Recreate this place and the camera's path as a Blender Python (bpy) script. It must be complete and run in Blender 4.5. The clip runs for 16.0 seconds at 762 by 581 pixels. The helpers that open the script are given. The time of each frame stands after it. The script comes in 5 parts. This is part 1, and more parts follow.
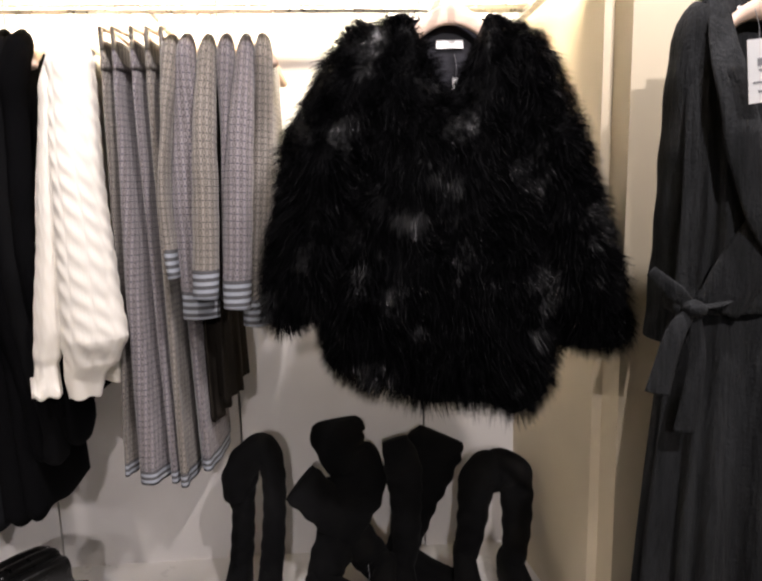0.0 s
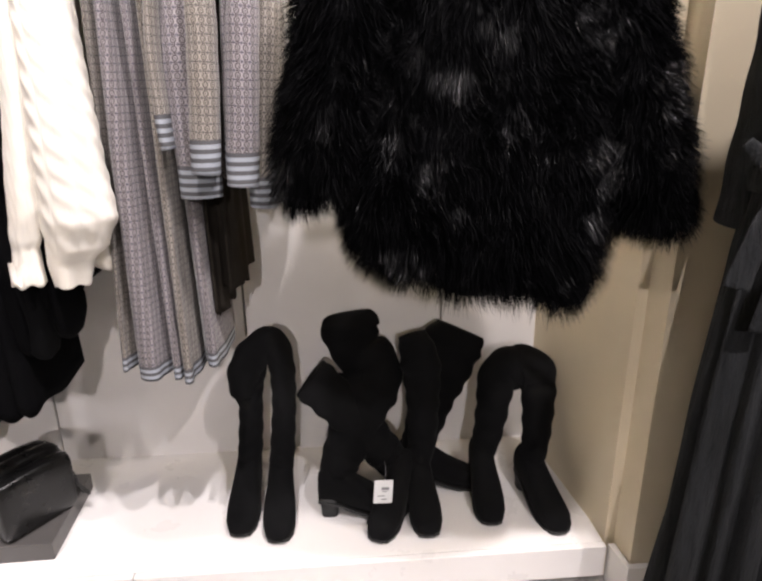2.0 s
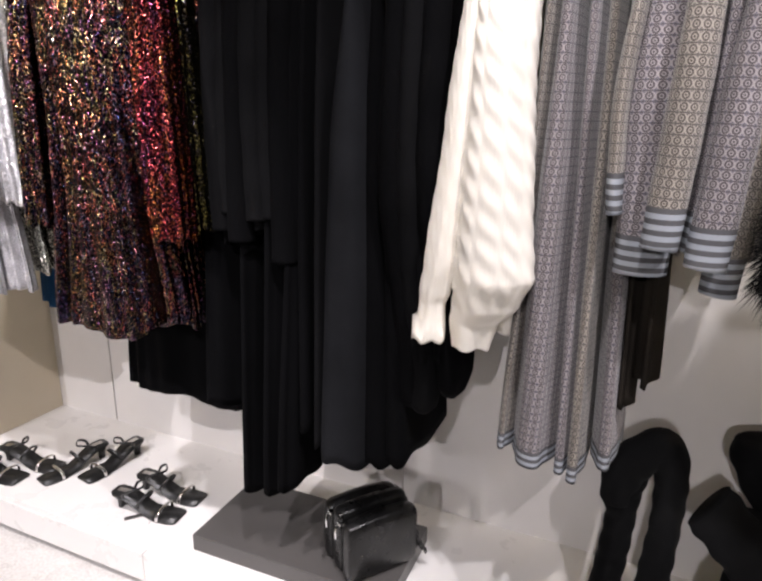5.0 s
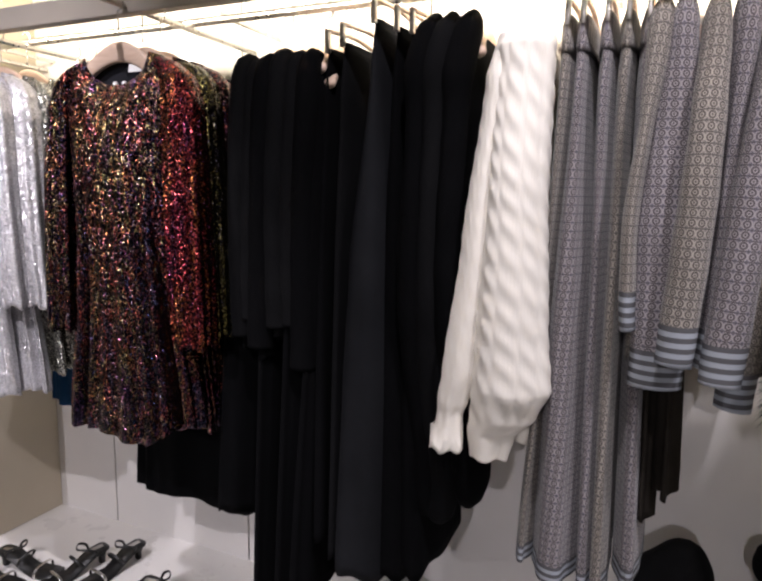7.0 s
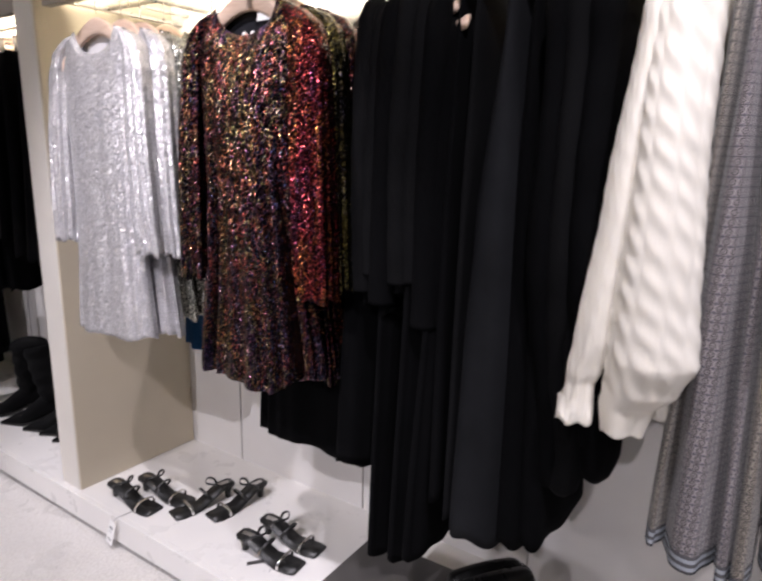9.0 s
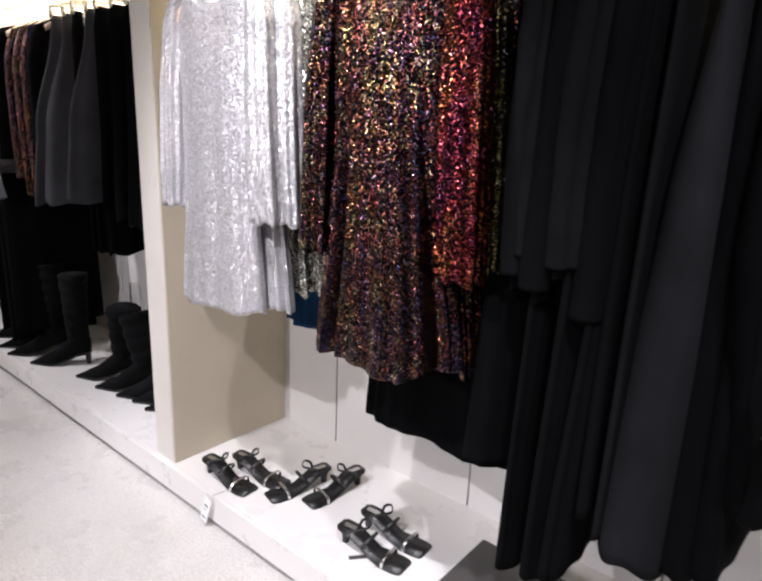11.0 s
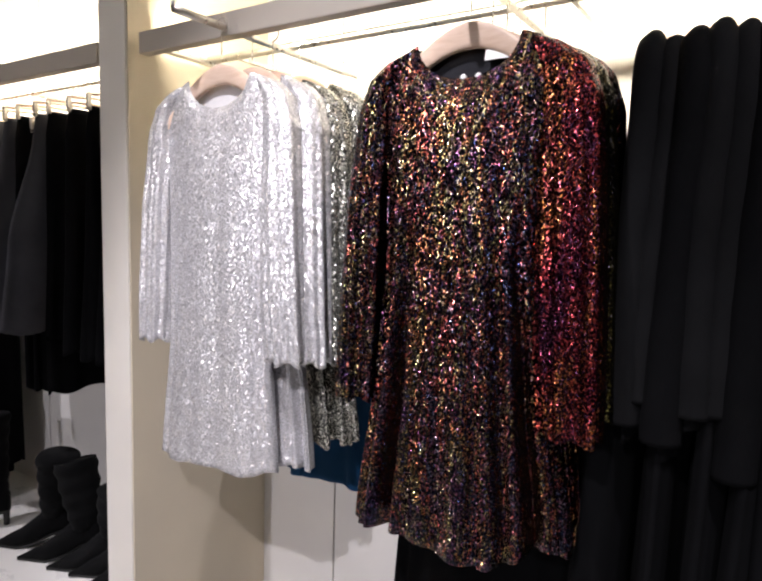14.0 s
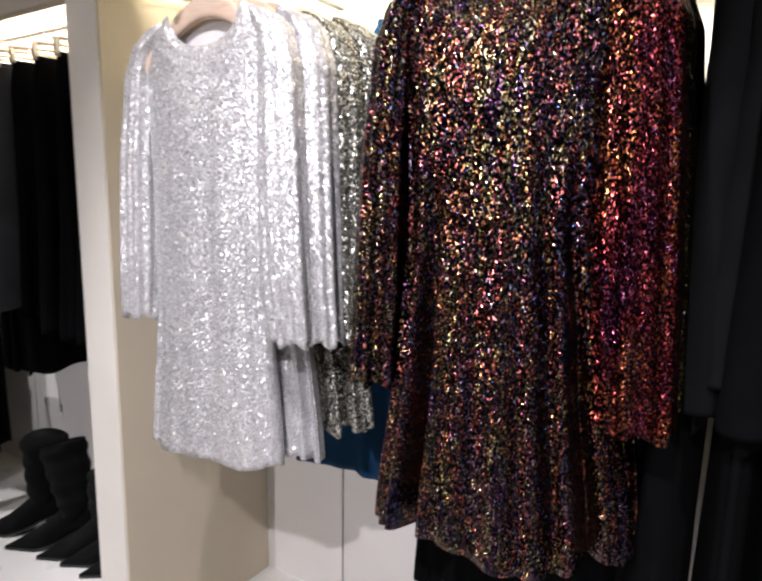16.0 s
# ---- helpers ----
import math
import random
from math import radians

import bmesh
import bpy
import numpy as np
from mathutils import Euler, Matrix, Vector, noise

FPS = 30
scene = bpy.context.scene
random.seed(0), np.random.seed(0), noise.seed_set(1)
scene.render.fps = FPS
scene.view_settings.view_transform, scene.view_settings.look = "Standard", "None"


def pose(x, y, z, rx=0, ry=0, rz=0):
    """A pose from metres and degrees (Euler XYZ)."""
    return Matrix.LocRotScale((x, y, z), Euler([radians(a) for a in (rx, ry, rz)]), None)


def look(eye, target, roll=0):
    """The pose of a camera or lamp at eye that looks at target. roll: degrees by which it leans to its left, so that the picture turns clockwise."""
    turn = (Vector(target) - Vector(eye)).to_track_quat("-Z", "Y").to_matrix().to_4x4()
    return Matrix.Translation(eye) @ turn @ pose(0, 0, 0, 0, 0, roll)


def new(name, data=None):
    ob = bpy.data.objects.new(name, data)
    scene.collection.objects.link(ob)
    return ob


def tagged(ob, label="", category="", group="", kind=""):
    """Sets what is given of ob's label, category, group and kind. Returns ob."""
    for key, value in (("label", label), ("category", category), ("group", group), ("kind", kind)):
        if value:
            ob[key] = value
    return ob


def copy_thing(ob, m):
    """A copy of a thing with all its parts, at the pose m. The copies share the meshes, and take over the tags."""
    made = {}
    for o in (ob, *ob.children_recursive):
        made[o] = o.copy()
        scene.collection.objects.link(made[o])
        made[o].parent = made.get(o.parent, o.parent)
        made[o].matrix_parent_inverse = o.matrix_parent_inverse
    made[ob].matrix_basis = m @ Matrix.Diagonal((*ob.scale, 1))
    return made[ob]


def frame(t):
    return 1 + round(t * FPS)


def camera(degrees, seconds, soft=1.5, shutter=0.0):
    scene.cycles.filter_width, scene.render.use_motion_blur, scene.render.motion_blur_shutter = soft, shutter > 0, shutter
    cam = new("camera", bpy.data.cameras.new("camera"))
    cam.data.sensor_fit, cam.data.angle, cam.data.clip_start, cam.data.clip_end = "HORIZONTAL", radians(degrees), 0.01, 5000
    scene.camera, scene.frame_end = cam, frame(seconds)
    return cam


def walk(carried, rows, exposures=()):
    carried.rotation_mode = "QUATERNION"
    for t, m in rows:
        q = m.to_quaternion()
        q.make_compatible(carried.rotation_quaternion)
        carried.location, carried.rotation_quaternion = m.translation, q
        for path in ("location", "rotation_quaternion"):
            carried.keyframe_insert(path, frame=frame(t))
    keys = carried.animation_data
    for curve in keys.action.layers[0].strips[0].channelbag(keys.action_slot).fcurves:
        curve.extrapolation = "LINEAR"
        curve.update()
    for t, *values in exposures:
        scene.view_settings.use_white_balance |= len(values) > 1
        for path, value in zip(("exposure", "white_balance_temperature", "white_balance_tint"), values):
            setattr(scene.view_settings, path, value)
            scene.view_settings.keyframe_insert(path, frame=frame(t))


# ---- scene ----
cam = camera(63.1, 16.0, 2.4, 0.5)
PATH = [
    (0, (0.933, 1.046, 1.355), (1.068, 3.016, 1.039), -1.3),
    (0.5, (0.95, 1.084, 1.35), (1.053, 3.039, 0.94), -1.6),
    (1, (0.912, 1.134, 1.331), (0.981, 3.053, 0.774), -1.4),
    (1.5, (0.897, 1.189, 1.31), (1.002, 3.086, 0.684), -0.9),
    (2, (0.866, 1.221, 1.296), (1.023, 3.107, 0.649), -0.4),
    (2.5, (0.839, 1.261, 1.278), (1.027, 3.117, 0.558), -0.1),
    (3, (0.779, 1.293, 1.284), (0.8, 3.164, 0.577), 0.7),
    (3.5, (0.693, 1.29, 1.276), (0.356, 3.148, 0.616), 1.5),
    (4, (0.632, 1.335, 1.314), (0.021, 3.131, 0.681), 1.7),
    (4.5, (0.622, 1.395, 1.318), (-0.12, 3.152, 0.715), 1.2),
    (5, (0.615, 1.423, 1.323), (-0.164, 3.179, 0.767), 0.9),
    (7.5, (0.582, 1.382, 1.387), (-0.234, 3.188, 1.119), 0.6),
    (8, (0.587, 1.395, 1.375), (-0.331, 3.149, 1.09), 0.2),
    (8.5, (0.581, 1.409, 1.384), (-0.428, 3.11, 1.083), 0.5),
    (9, (0.542, 1.423, 1.376), (-0.56, 3.032, 0.933), 1.0),
    (11.5, (0.212, 1.481, 1.34), (-1.076, 2.924, 0.833), 1.8),
    (12, (0.099, 1.545, 1.342), (-1.235, 2.964, 0.888), 2.0),
    (12.5, (0.005, 1.557, 1.345), (-1.217, 3.098, 0.981), 2.0),
    (13, (-0.055, 1.525, 1.367), (-1.154, 3.172, 1.087), 1.2),
    (13.5, (-0.077, 1.499, 1.367), (-1.158, 3.169, 1.162), 1.4),
    (14, (-0.084, 1.493, 1.367), (-1.156, 3.17, 1.168), 1.5),
    (14.5, (-0.092, 1.495, 1.364), (-1.157, 3.174, 1.148), 1.1),
    (15, (-0.122, 1.496, 1.361), (-1.189, 3.165, 1.085), 0.9),
    (15.5, (-0.172, 1.549, 1.354), (-1.294, 3.177, 1.055), 0.8),
    (16, (-0.214, 1.614, 1.355), (-1.259, 3.291, 1.042), 0.7),
]
EXPOSURE = [(0, 0.13, 6900, 14), (0.6, 0.47, 6900, 14), (1.0, 0.6, 6900, 14), (1.5, 0.68, 6900, 14), (2.5, 0.53, 6800, 14), (3.2, 0.55, 6600, 13), (3.7, 0.72, 6500, 13), (4.3, 0.58, 6600, 13), (5.2, 0.23, 6650, 13), (7.3, -0.33, 6450, 16), (8.5, -0.22, 6450, 16), (9.2, -0.04, 6400, 16),
            (11.5, 0.28, 6350, 12), (12.5, 0.29, 6400, 11), (13.5, 0.12, 6400, 13), (14.5, 0.03, 6450, 13), (15.2, 0.1, 6450, 12), (16, 0.17, 6450, 11)]
walk(cam, [(t, look(eye, target, roll)) for t, eye, target, roll in PATH], EXPOSURE)

# ---- light ----
W = bpy.data.worlds.new("world")
W.use_nodes = True
W.node_tree.nodes["Background"].inputs[0].default_value = (1.0, 0.95, 0.88, 1)
W.node_tree.nodes["Background"].inputs[1].default_value = 0.02
scene.world = W


def lamp(name, kind, eye, target, watts, colour, size=0.05, cone=60, blend=0.5, size_y=0.0):
    data = bpy.data.lights.new(name, kind)
    data.energy, data.color = watts, colour
    if kind == "SPOT":
        data.spot_size, data.spot_blend, data.shadow_soft_size = radians(cone), blend, size
    if kind == "AREA":
        data.shape, data.size, data.size_y = "RECTANGLE", size, size_y
    ob = new(name, data)
    ob.matrix_world = look(eye, target)
    return ob


WARM = (1.0, 0.97, 1.02)
CEIL = 2.9
# near spots that rake down the racks, and far ones that reach in under the hems: x, y, aim x, aim y, aim z, watts, cone
SPOTS = [(-3.1, 1.6, -2.9, 2.6, 0.5, 130, 62), (-0.72, 1.55, -0.98, 2.6, 0.4, 135, 56), (0.5, 1.72, -0.02, 2.62, 0.7, 95, 54), (1.12, 1.75, 0.72, 2.55, 1.0, 92, 56), (1.75, 0.6, 1.62, 2.4, 1.1, 105, 58),
         (1.6, 1.9, 1.6, 2.48, 1.75, 105, 76), (-1.8, -2.9, -1.6, 2.9, 0.5, 320, 36), (0.7, -3.1, 0.6, 2.9, 0.5, 270, 26), (-0.25, 0.3, -0.85, 2.5, 0.5, 200, 42)]
for sx, sy, ax, ay, az, watts, cone in SPOTS:
    lamp("spot_lamp", "SPOT", (sx, sy, CEIL - 0.11), (ax, ay, az), watts, WARM, 0.025, cone, 0.7)
# cove strips behind the valances, washing the upper wall
for x0, x1 in ((-1.44, 1.46), (-4.9, -1.66)):
    lamp("cove_lamp", "AREA", ((x0 + x1) / 2, 2.56, 1.86), ((x0 + x1) / 2, 3.0, 1.95), 13 * (x1 - x0), (1.0, 0.91, 0.7), x1 - x0, size_y=0.03)


# ---- materials ----
class Nodes:
    """A material under construction."""

    def __init__(self, name):
        self.mat = bpy.data.materials.new(name)
        self.mat.use_nodes = True
        self.t = self.mat.node_tree
        self.bsdf = self.t.nodes["Principled BSDF"]

    def add(self, kind, **values):
        n = self.t.nodes.new(kind)
        for k, v in values.items():
            n.inputs[k].default_value = v
        return n

    def link(self, a, b):
        self.t.links.new(a, b)

    def coords(self, which="Object"):
        return self.t.nodes.new("ShaderNodeTexCoord").outputs[which]

    def noise(self, scale, detail=4.0, rough=0.6, vec=None):
        n = self.add("ShaderNodeTexNoise", Scale=scale, Detail=detail, Roughness=rough)
        self.link(vec or self.coords(), n.inputs["Vector"])
        return n.outputs["Fac"]

    def math(self, op, a, b=None, c=None):
        n = self.t.nodes.new("ShaderNodeMath")
        n.operation = op
        for i, v in enumerate((a, b, c)):
            if v is None:
                continue
            if isinstance(v, (int, float)):
                n.inputs[i].default_value = v
            else:
                self.link(v, n.inputs[i])
        return n.outputs[0]

    def ramp(self, fac, stops, constant=False):
        n = self.t.nodes.new("ShaderNodeValToRGB")
        r = n.color_ramp
        if constant:
            r.interpolation = "CONSTANT"
        while len(r.elements) < len(stops):
            r.elements.new(0.5)
        for e, (p, c) in zip(r.elements, stops):
            e.position, e.color = p, (*c, 1)
        self.link(fac, n.inputs[0])
        return n.outputs[0]

    def mix(self, fac, a, b):
        n = self.t.nodes.new("ShaderNodeMix")
        n.data_type = "RGBA"
        for s, v in ((0, fac), (6, a), (7, b)):
            if isinstance(v, (int, float)):
                n.inputs[s].default_value = v
            elif isinstance(v, tuple):
                n.inputs[s].default_value = (*v, 1)
            else:
                self.link(v, n.inputs[s])
        return n.outputs[2]

    def bump(self, height, strength=0.3, distance=0.002):
        n = self.add("ShaderNodeBump", Strength=strength, Distance=distance)
        self.link(height, n.inputs["Height"])
        self.link(n.outputs[0], self.bsdf.inputs["Normal"])

    def done(self, colour=None, rough=0.6, metal=0.0, **more):
        b = self.bsdf
        if isinstance(colour, tuple):
            b.inputs["Base Color"].default_value = (*colour, 1)
        elif colour is not None:
            self.link(colour, b.inputs["Base Color"])
        if isinstance(rough, float):
            b.inputs["Roughness"].default_value = rough
        else:
            self.link(rough, b.inputs["Roughness"])
        b.inputs["Metallic"].default_value = metal
        for k, v in more.items():
            b.inputs[k.replace("_", " ")].default_value = v
        return self.mat


def shade(c, k):
    return tuple(min(1.0, v * k) for v in c)


def painted(name, c, rough=0.5, vary=0.06, bump=0.15):
    m = Nodes(name)
    big, fine = m.noise(1.7), m.noise(160, 2)
    col = m.ramp(big, [(0.3, shade(c, 1 - vary)), (0.7, shade(c, 1 + vary))])
    m.bump(fine, bump, 0.0006)
    r = m.ramp(m.noise(9), [(0.3, (rough - 0.08,) * 3), (0.7, (rough + 0.08,) * 3)])
    return m.done(col, r)


def fabric(name, c, rough=0.9, weave=900, vary=0.25, sheen=0.0, strength=0.25):
    m = Nodes(name)
    big = m.noise(6, 5)
    col = m.ramp(big, [(0.3, shade(c, 1 - vary)), (0.7, shade(c, 1 + vary))])
    m.bump(m.noise(weave, 2), strength, 0.0006)
    return m.done(col, rough, Sheen_Weight=sheen, Specular_IOR_Level=0.06)


def sequins(name, stops, scale, jitter, metal=0.85, rough=0.28, zones=7.0, glint=((0.0, (0.5,) * 3), (1.0, (1.0,) * 3)), own=0.16, gap=0.15):
    """Small discs that each lie at a slightly different angle, in drifting zones of colour, with glints painted into
    some of them.
    """
    m = Nodes(name)
    v = m.add("ShaderNodeTexVoronoi", Scale=scale)
    long = m.add("ShaderNodeMapping", Scale=(1.0, 1.0, 0.62))
    m.link(m.coords(), long.inputs[0])
    m.link(long.outputs[0], v.inputs["Vector"])
    sep = m.t.nodes.new("ShaderNodeSeparateColor")
    m.link(v.outputs["Color"], sep.inputs[0])
    mp = m.add("ShaderNodeMapping", Scale=(1.0, 1.0, 0.2))
    m.link(m.coords(), mp.inputs[0])
    zone = m.ramp(m.noise(zones, 3, 0.6, mp.outputs[0]), [(0.32, (0, 0, 0)), (0.68, (1, 1, 1))])
    fac = m.math("ADD", m.math("MULTIPLY", sep.outputs[1], own), m.math("MULTIPLY", zone, 1.0 - own))
    hue = m.ramp(fac, stops)
    # painted glints: each disc's colour is dimmed or brightened at random
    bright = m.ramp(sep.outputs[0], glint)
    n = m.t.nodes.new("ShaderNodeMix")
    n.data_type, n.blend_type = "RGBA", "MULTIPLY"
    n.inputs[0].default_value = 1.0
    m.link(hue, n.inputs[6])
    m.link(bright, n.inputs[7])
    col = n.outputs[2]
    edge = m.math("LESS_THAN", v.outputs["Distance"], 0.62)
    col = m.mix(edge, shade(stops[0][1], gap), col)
    sub = m.t.nodes.new("ShaderNodeVectorMath")
    sub.operation = "SUBTRACT"
    m.link(v.outputs["Color"], sub.inputs[0])
    sub.inputs[1].default_value = (0.5, 0.5, 0.5)
    scl = m.t.nodes.new("ShaderNodeVectorMath")
    scl.operation = "SCALE"
    m.link(sub.outputs[0], scl.inputs[0])
    scl.inputs["Scale"].default_value = jitter
    geo = m.t.nodes.new("ShaderNodeNewGeometry")
    add = m.t.nodes.new("ShaderNodeVectorMath")
    m.link(geo.outputs["Normal"], add.inputs[0])
    m.link(scl.outputs[0], add.inputs[1])
    nrm = m.t.nodes.new("ShaderNodeVectorMath")
    nrm.operation = "NORMALIZE"
    m.link(add.outputs[0], nrm.inputs[0])
    m.link(nrm.outputs[0], m.bsdf.inputs["Normal"])
    return m.done(col, rough, metal)


def jacquard(name, light, dark, accent):
    """Knitted rows of rings and crosses, about 2 cm apart; the weave follows the cloth."""
    m = Nodes(name)
    uv = m.t.nodes.new("ShaderNodeSeparateXYZ")
    m.link(m.coords("UV"), uv.inputs[0])
    u, v = uv.outputs[0], uv.outputs[1]

    def cell(x, size, shift=0.0):
        return m.math("SUBTRACT", m.math("FRACT", m.math("ADD", m.math("DIVIDE", x, size), shift)), 0.5)

    def radius(a, b):
        return m.math("SQRT", m.math("ADD", m.math("MULTIPLY", a, a), m.math("MULTIPLY", b, b)))

    S = 0.0158
    a, b = cell(u, S), cell(v, S)
    r = radius(a, b)
    ring = m.math("LESS_THAN", m.math("ABSOLUTE", m.math("SUBTRACT", r, 0.30)), 0.085)
    dot = m.math("LESS_THAN", r, 0.11)
    a2, b2 = cell(u, S, 0.5), cell(v, S, 0.5)
    diamond = m.math("ADD", m.math("ABSOLUTE", a2), m.math("ABSOLUTE", b2))
    dia = m.math("LESS_THAN", m.math("ABSOLUTE", m.math("SUBTRACT", diamond, 0.2)), 0.07)
    row = m.math("LESS_THAN", m.math("ABSOLUTE", cell(v, S, 0.5)), 0.085)
    mask = m.math("MINIMUM", m.math("ADD", m.math("ADD", ring, dot), m.math("ADD", dia, row)), 1.0)
    col = m.mix(mask, light, dark)
    col = m.mix(m.math("MULTIPLY", dia, 0.75), col, accent)
    grain = m.noise(500, 2)
    col = m.mix(m.math("MULTIPLY", grain, 0.35), col, shade(dark, 0.8))
    m.bump(m.math("ADD", m.math("MULTIPLY", mask, 0.5), grain), 0.3, 0.001)
    return m.done(col, 0.95, Sheen_Weight=0.2, Specular_IOR_Level=0.2)


def leather(name, c, rough=0.32):
    m = Nodes(name)
    v = m.add("ShaderNodeTexVoronoi", Scale=420.0)
    m.link(m.coords(), v.inputs["Vector"])
    m.bump(m.math("ADD", v.outputs["Distance"], m.noise(40, 3)), 0.12, 0.001)
    r = m.ramp(m.noise(25), [(0.3, (rough - 0.08,) * 3), (0.7, (rough + 0.12,) * 3)])
    return m.done(c, r)


def crepe(name, c):
    """Crinkled cloth with long creases running down it, their shade painted into the colour."""
    m = Nodes(name)
    mp = m.add("ShaderNodeMapping", Scale=(1.0, 1.0, 0.14))
    m.link(m.coords(), mp.inputs[0])
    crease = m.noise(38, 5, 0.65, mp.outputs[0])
    # crease shading in the base colour: hollows darker, ridges paler
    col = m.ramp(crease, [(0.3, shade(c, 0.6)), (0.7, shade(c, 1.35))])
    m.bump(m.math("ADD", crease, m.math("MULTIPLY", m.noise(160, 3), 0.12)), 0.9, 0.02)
    return m.done(col, 0.85, Sheen_Weight=0.03, Specular_IOR_Level=0.08)


def fur_mat(name):
    m = Nodes(name)
    g = m.t.nodes.new("ShaderNodeNewGeometry")
    col = m.ramp(g.outputs["Random Per Island"], [(0.0, (0.0012, 0.0012, 0.0014)), (0.8, (0.0028, 0.0028, 0.0032)), (1.0, (0.007, 0.007, 0.0075))])
    # the coat's sheen painted in: patches of paler grey, glossier tufts
    sheen_patch = m.ramp(m.noise(9, 3), [(0.56, (0, 0, 0)), (0.68, (1, 1, 1))])
    col = m.mix(m.math("MULTIPLY", m.math("MULTIPLY", sheen_patch, g.outputs["Random Per Island"]), 0.8), col, (0.024, 0.024, 0.026))
    m.link(m.math("MULTIPLY_ADD", sheen_patch, 0.42, 0.015), m.bsdf.inputs["Specular IOR Level"])
    return m.done(col, 0.4)


WALL = painted("wall_paint", (0.74, 0.715, 0.69), 0.45)
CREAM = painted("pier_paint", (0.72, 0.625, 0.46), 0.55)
PLINTH = painted("plinth_laminate", (0.78, 0.76, 0.74), 0.32, 0.04, 0.05)
PILLAR = painted("pillar_paint", (0.68, 0.65, 0.60), 0.5)
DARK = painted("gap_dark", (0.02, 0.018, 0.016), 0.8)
CEILM = painted("ceiling_paint", (0.8, 0.78, 0.75), 0.8)
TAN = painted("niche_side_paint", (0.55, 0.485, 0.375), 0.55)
BEAM = painted("valance_paint", (0.42, 0.38, 0.33), 0.5)
ROOM = painted("room_wall_paint", (0.62, 0.6, 0.57), 0.7)


def floor_material():
    m = Nodes("floor_stone")
    col = m.ramp(m.noise(2.2, 6), [(0.3, (0.62, 0.6, 0.58)), (0.7, (0.74, 0.72, 0.7))])
    sp = m.ramp(m.noise(120, 2), [(0.35, (0.55, 0.53, 0.5)), (0.6, (1, 1, 1))])
    n = m.t.nodes.new("ShaderNodeMix")
    n.data_type, n.blend_type = "RGBA", "MULTIPLY"
    n.inputs[0].default_value = 0.35
    m.link(col, n.inputs[6])
    m.link(sp, n.inputs[7])
    r = m.ramp(m.noise(6), [(0.3, (0.22,) * 3), (0.7, (0.36,) * 3)])
    return m.done(n.outputs[2], r)


FLOORM = floor_material()


def metal(name, c, rough):
    m = Nodes(name)
    r = m.ramp(m.noise(60, 3), [(0.3, (rough * 0.8,) * 3), (0.7, (rough * 1.3,) * 3)])
    return m.done(c, r, 1.0)


STEEL = metal("brushed_steel", (0.55, 0.53, 0.5), 0.3)
CHROME = metal("chrome", (0.8, 0.8, 0.8), 0.12)
BLACKBAR = metal("dark_steel", (0.08, 0.08, 0.08), 0.4)


def wood_material():
    m = Nodes("pale_wood")
    mp = m.add("ShaderNodeMapping", Scale=(6.0, 40.0, 40.0))
    m.link(m.coords(), mp.inputs[0])
    g = m.noise(3.0, 5, 0.6, mp.outputs[0])
    col = m.ramp(g, [(0.3, (0.62, 0.44, 0.33)), (0.7, (0.74, 0.57, 0.46))])
    m.bump(g, 0.1, 0.0005)
    return m.done(col, 0.45)


WOOD = wood_material()
BLACK = fabric("black_cloth", (0.0022, 0.0022, 0.0026), 0.97)
CHARCOAL = fabric("charcoal_cloth", (0.0052, 0.0052, 0.0057), 0.94)
NAVY = fabric("inkblue_cloth", (0.0112, 0.0116, 0.0132), 0.92)
GREYCLOTH = fabric("dark_grey_cloth", (0.042, 0.042, 0.048), 0.85)
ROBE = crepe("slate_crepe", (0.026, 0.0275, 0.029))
BROWN = fabric("dark_brown_cloth", (0.022, 0.0185, 0.015), 0.9)
TEAL = fabric("petrol_blue_cloth", (0.008, 0.036, 0.085), 0.75)
KNIT = fabric("cream_knit", (0.86, 0.82, 0.74), 0.95, 260, 0.04, 0.1, 0.5)
LINING = fabric("black_satin", (0.02, 0.02, 0.024), 0.45)
SILK = fabric("pale_lining", (0.72, 0.7, 0.7), 0.5)
SUEDE = fabric("black_suede", (0.0058, 0.0058, 0.0061), 0.95, 1200, 0.4, 0.02)
RUBBER = painted("black_rubber", (0.012, 0.012, 0.012), 0.6)
BAGM = leather("black_leather", (0.0035, 0.0035, 0.0035), 0.3)
SANDALM = leather("black_strap_leather", (0.012, 0.012, 0.012), 0.35)
PLANKM = painted("grey_board", (0.075, 0.07, 0.067), 0.38, 0.1)
CARD = painted("white_card", (0.85, 0.85, 0.84), 0.6)
INK = painted("grey_print", (0.25, 0.25, 0.26), 0.7)
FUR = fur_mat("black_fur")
GEM = metal("rhinestone", (0.75, 0.74, 0.72), 0.15)
SILVER = sequins("silver_sequins", [(0.0, (0.74, 0.73, 0.76)), (0.5, (0.8, 0.79, 0.81)), (1.0, (0.9, 0.89, 0.91))], 540, 0.75, 0.5, 0.27, 7.0, ((0.0, (0.74,) * 3), (0.25, (0.86,) * 3), (0.88, (0.93,) * 3), (1.0, (1.3,) * 3)), gap=0.6)
OLDSILVER = sequins("smoky_sequins", [(0.0, (0.55, 0.55, 0.5)), (0.5, (0.66, 0.65, 0.58)), (1.0, (0.85, 0.84, 0.8))], 420, 1.2, 0.8, 0.25, 7.0, ((0.0, (0.14,) * 3), (0.5, (0.6,) * 3), (1.0, (1.15,) * 3)))
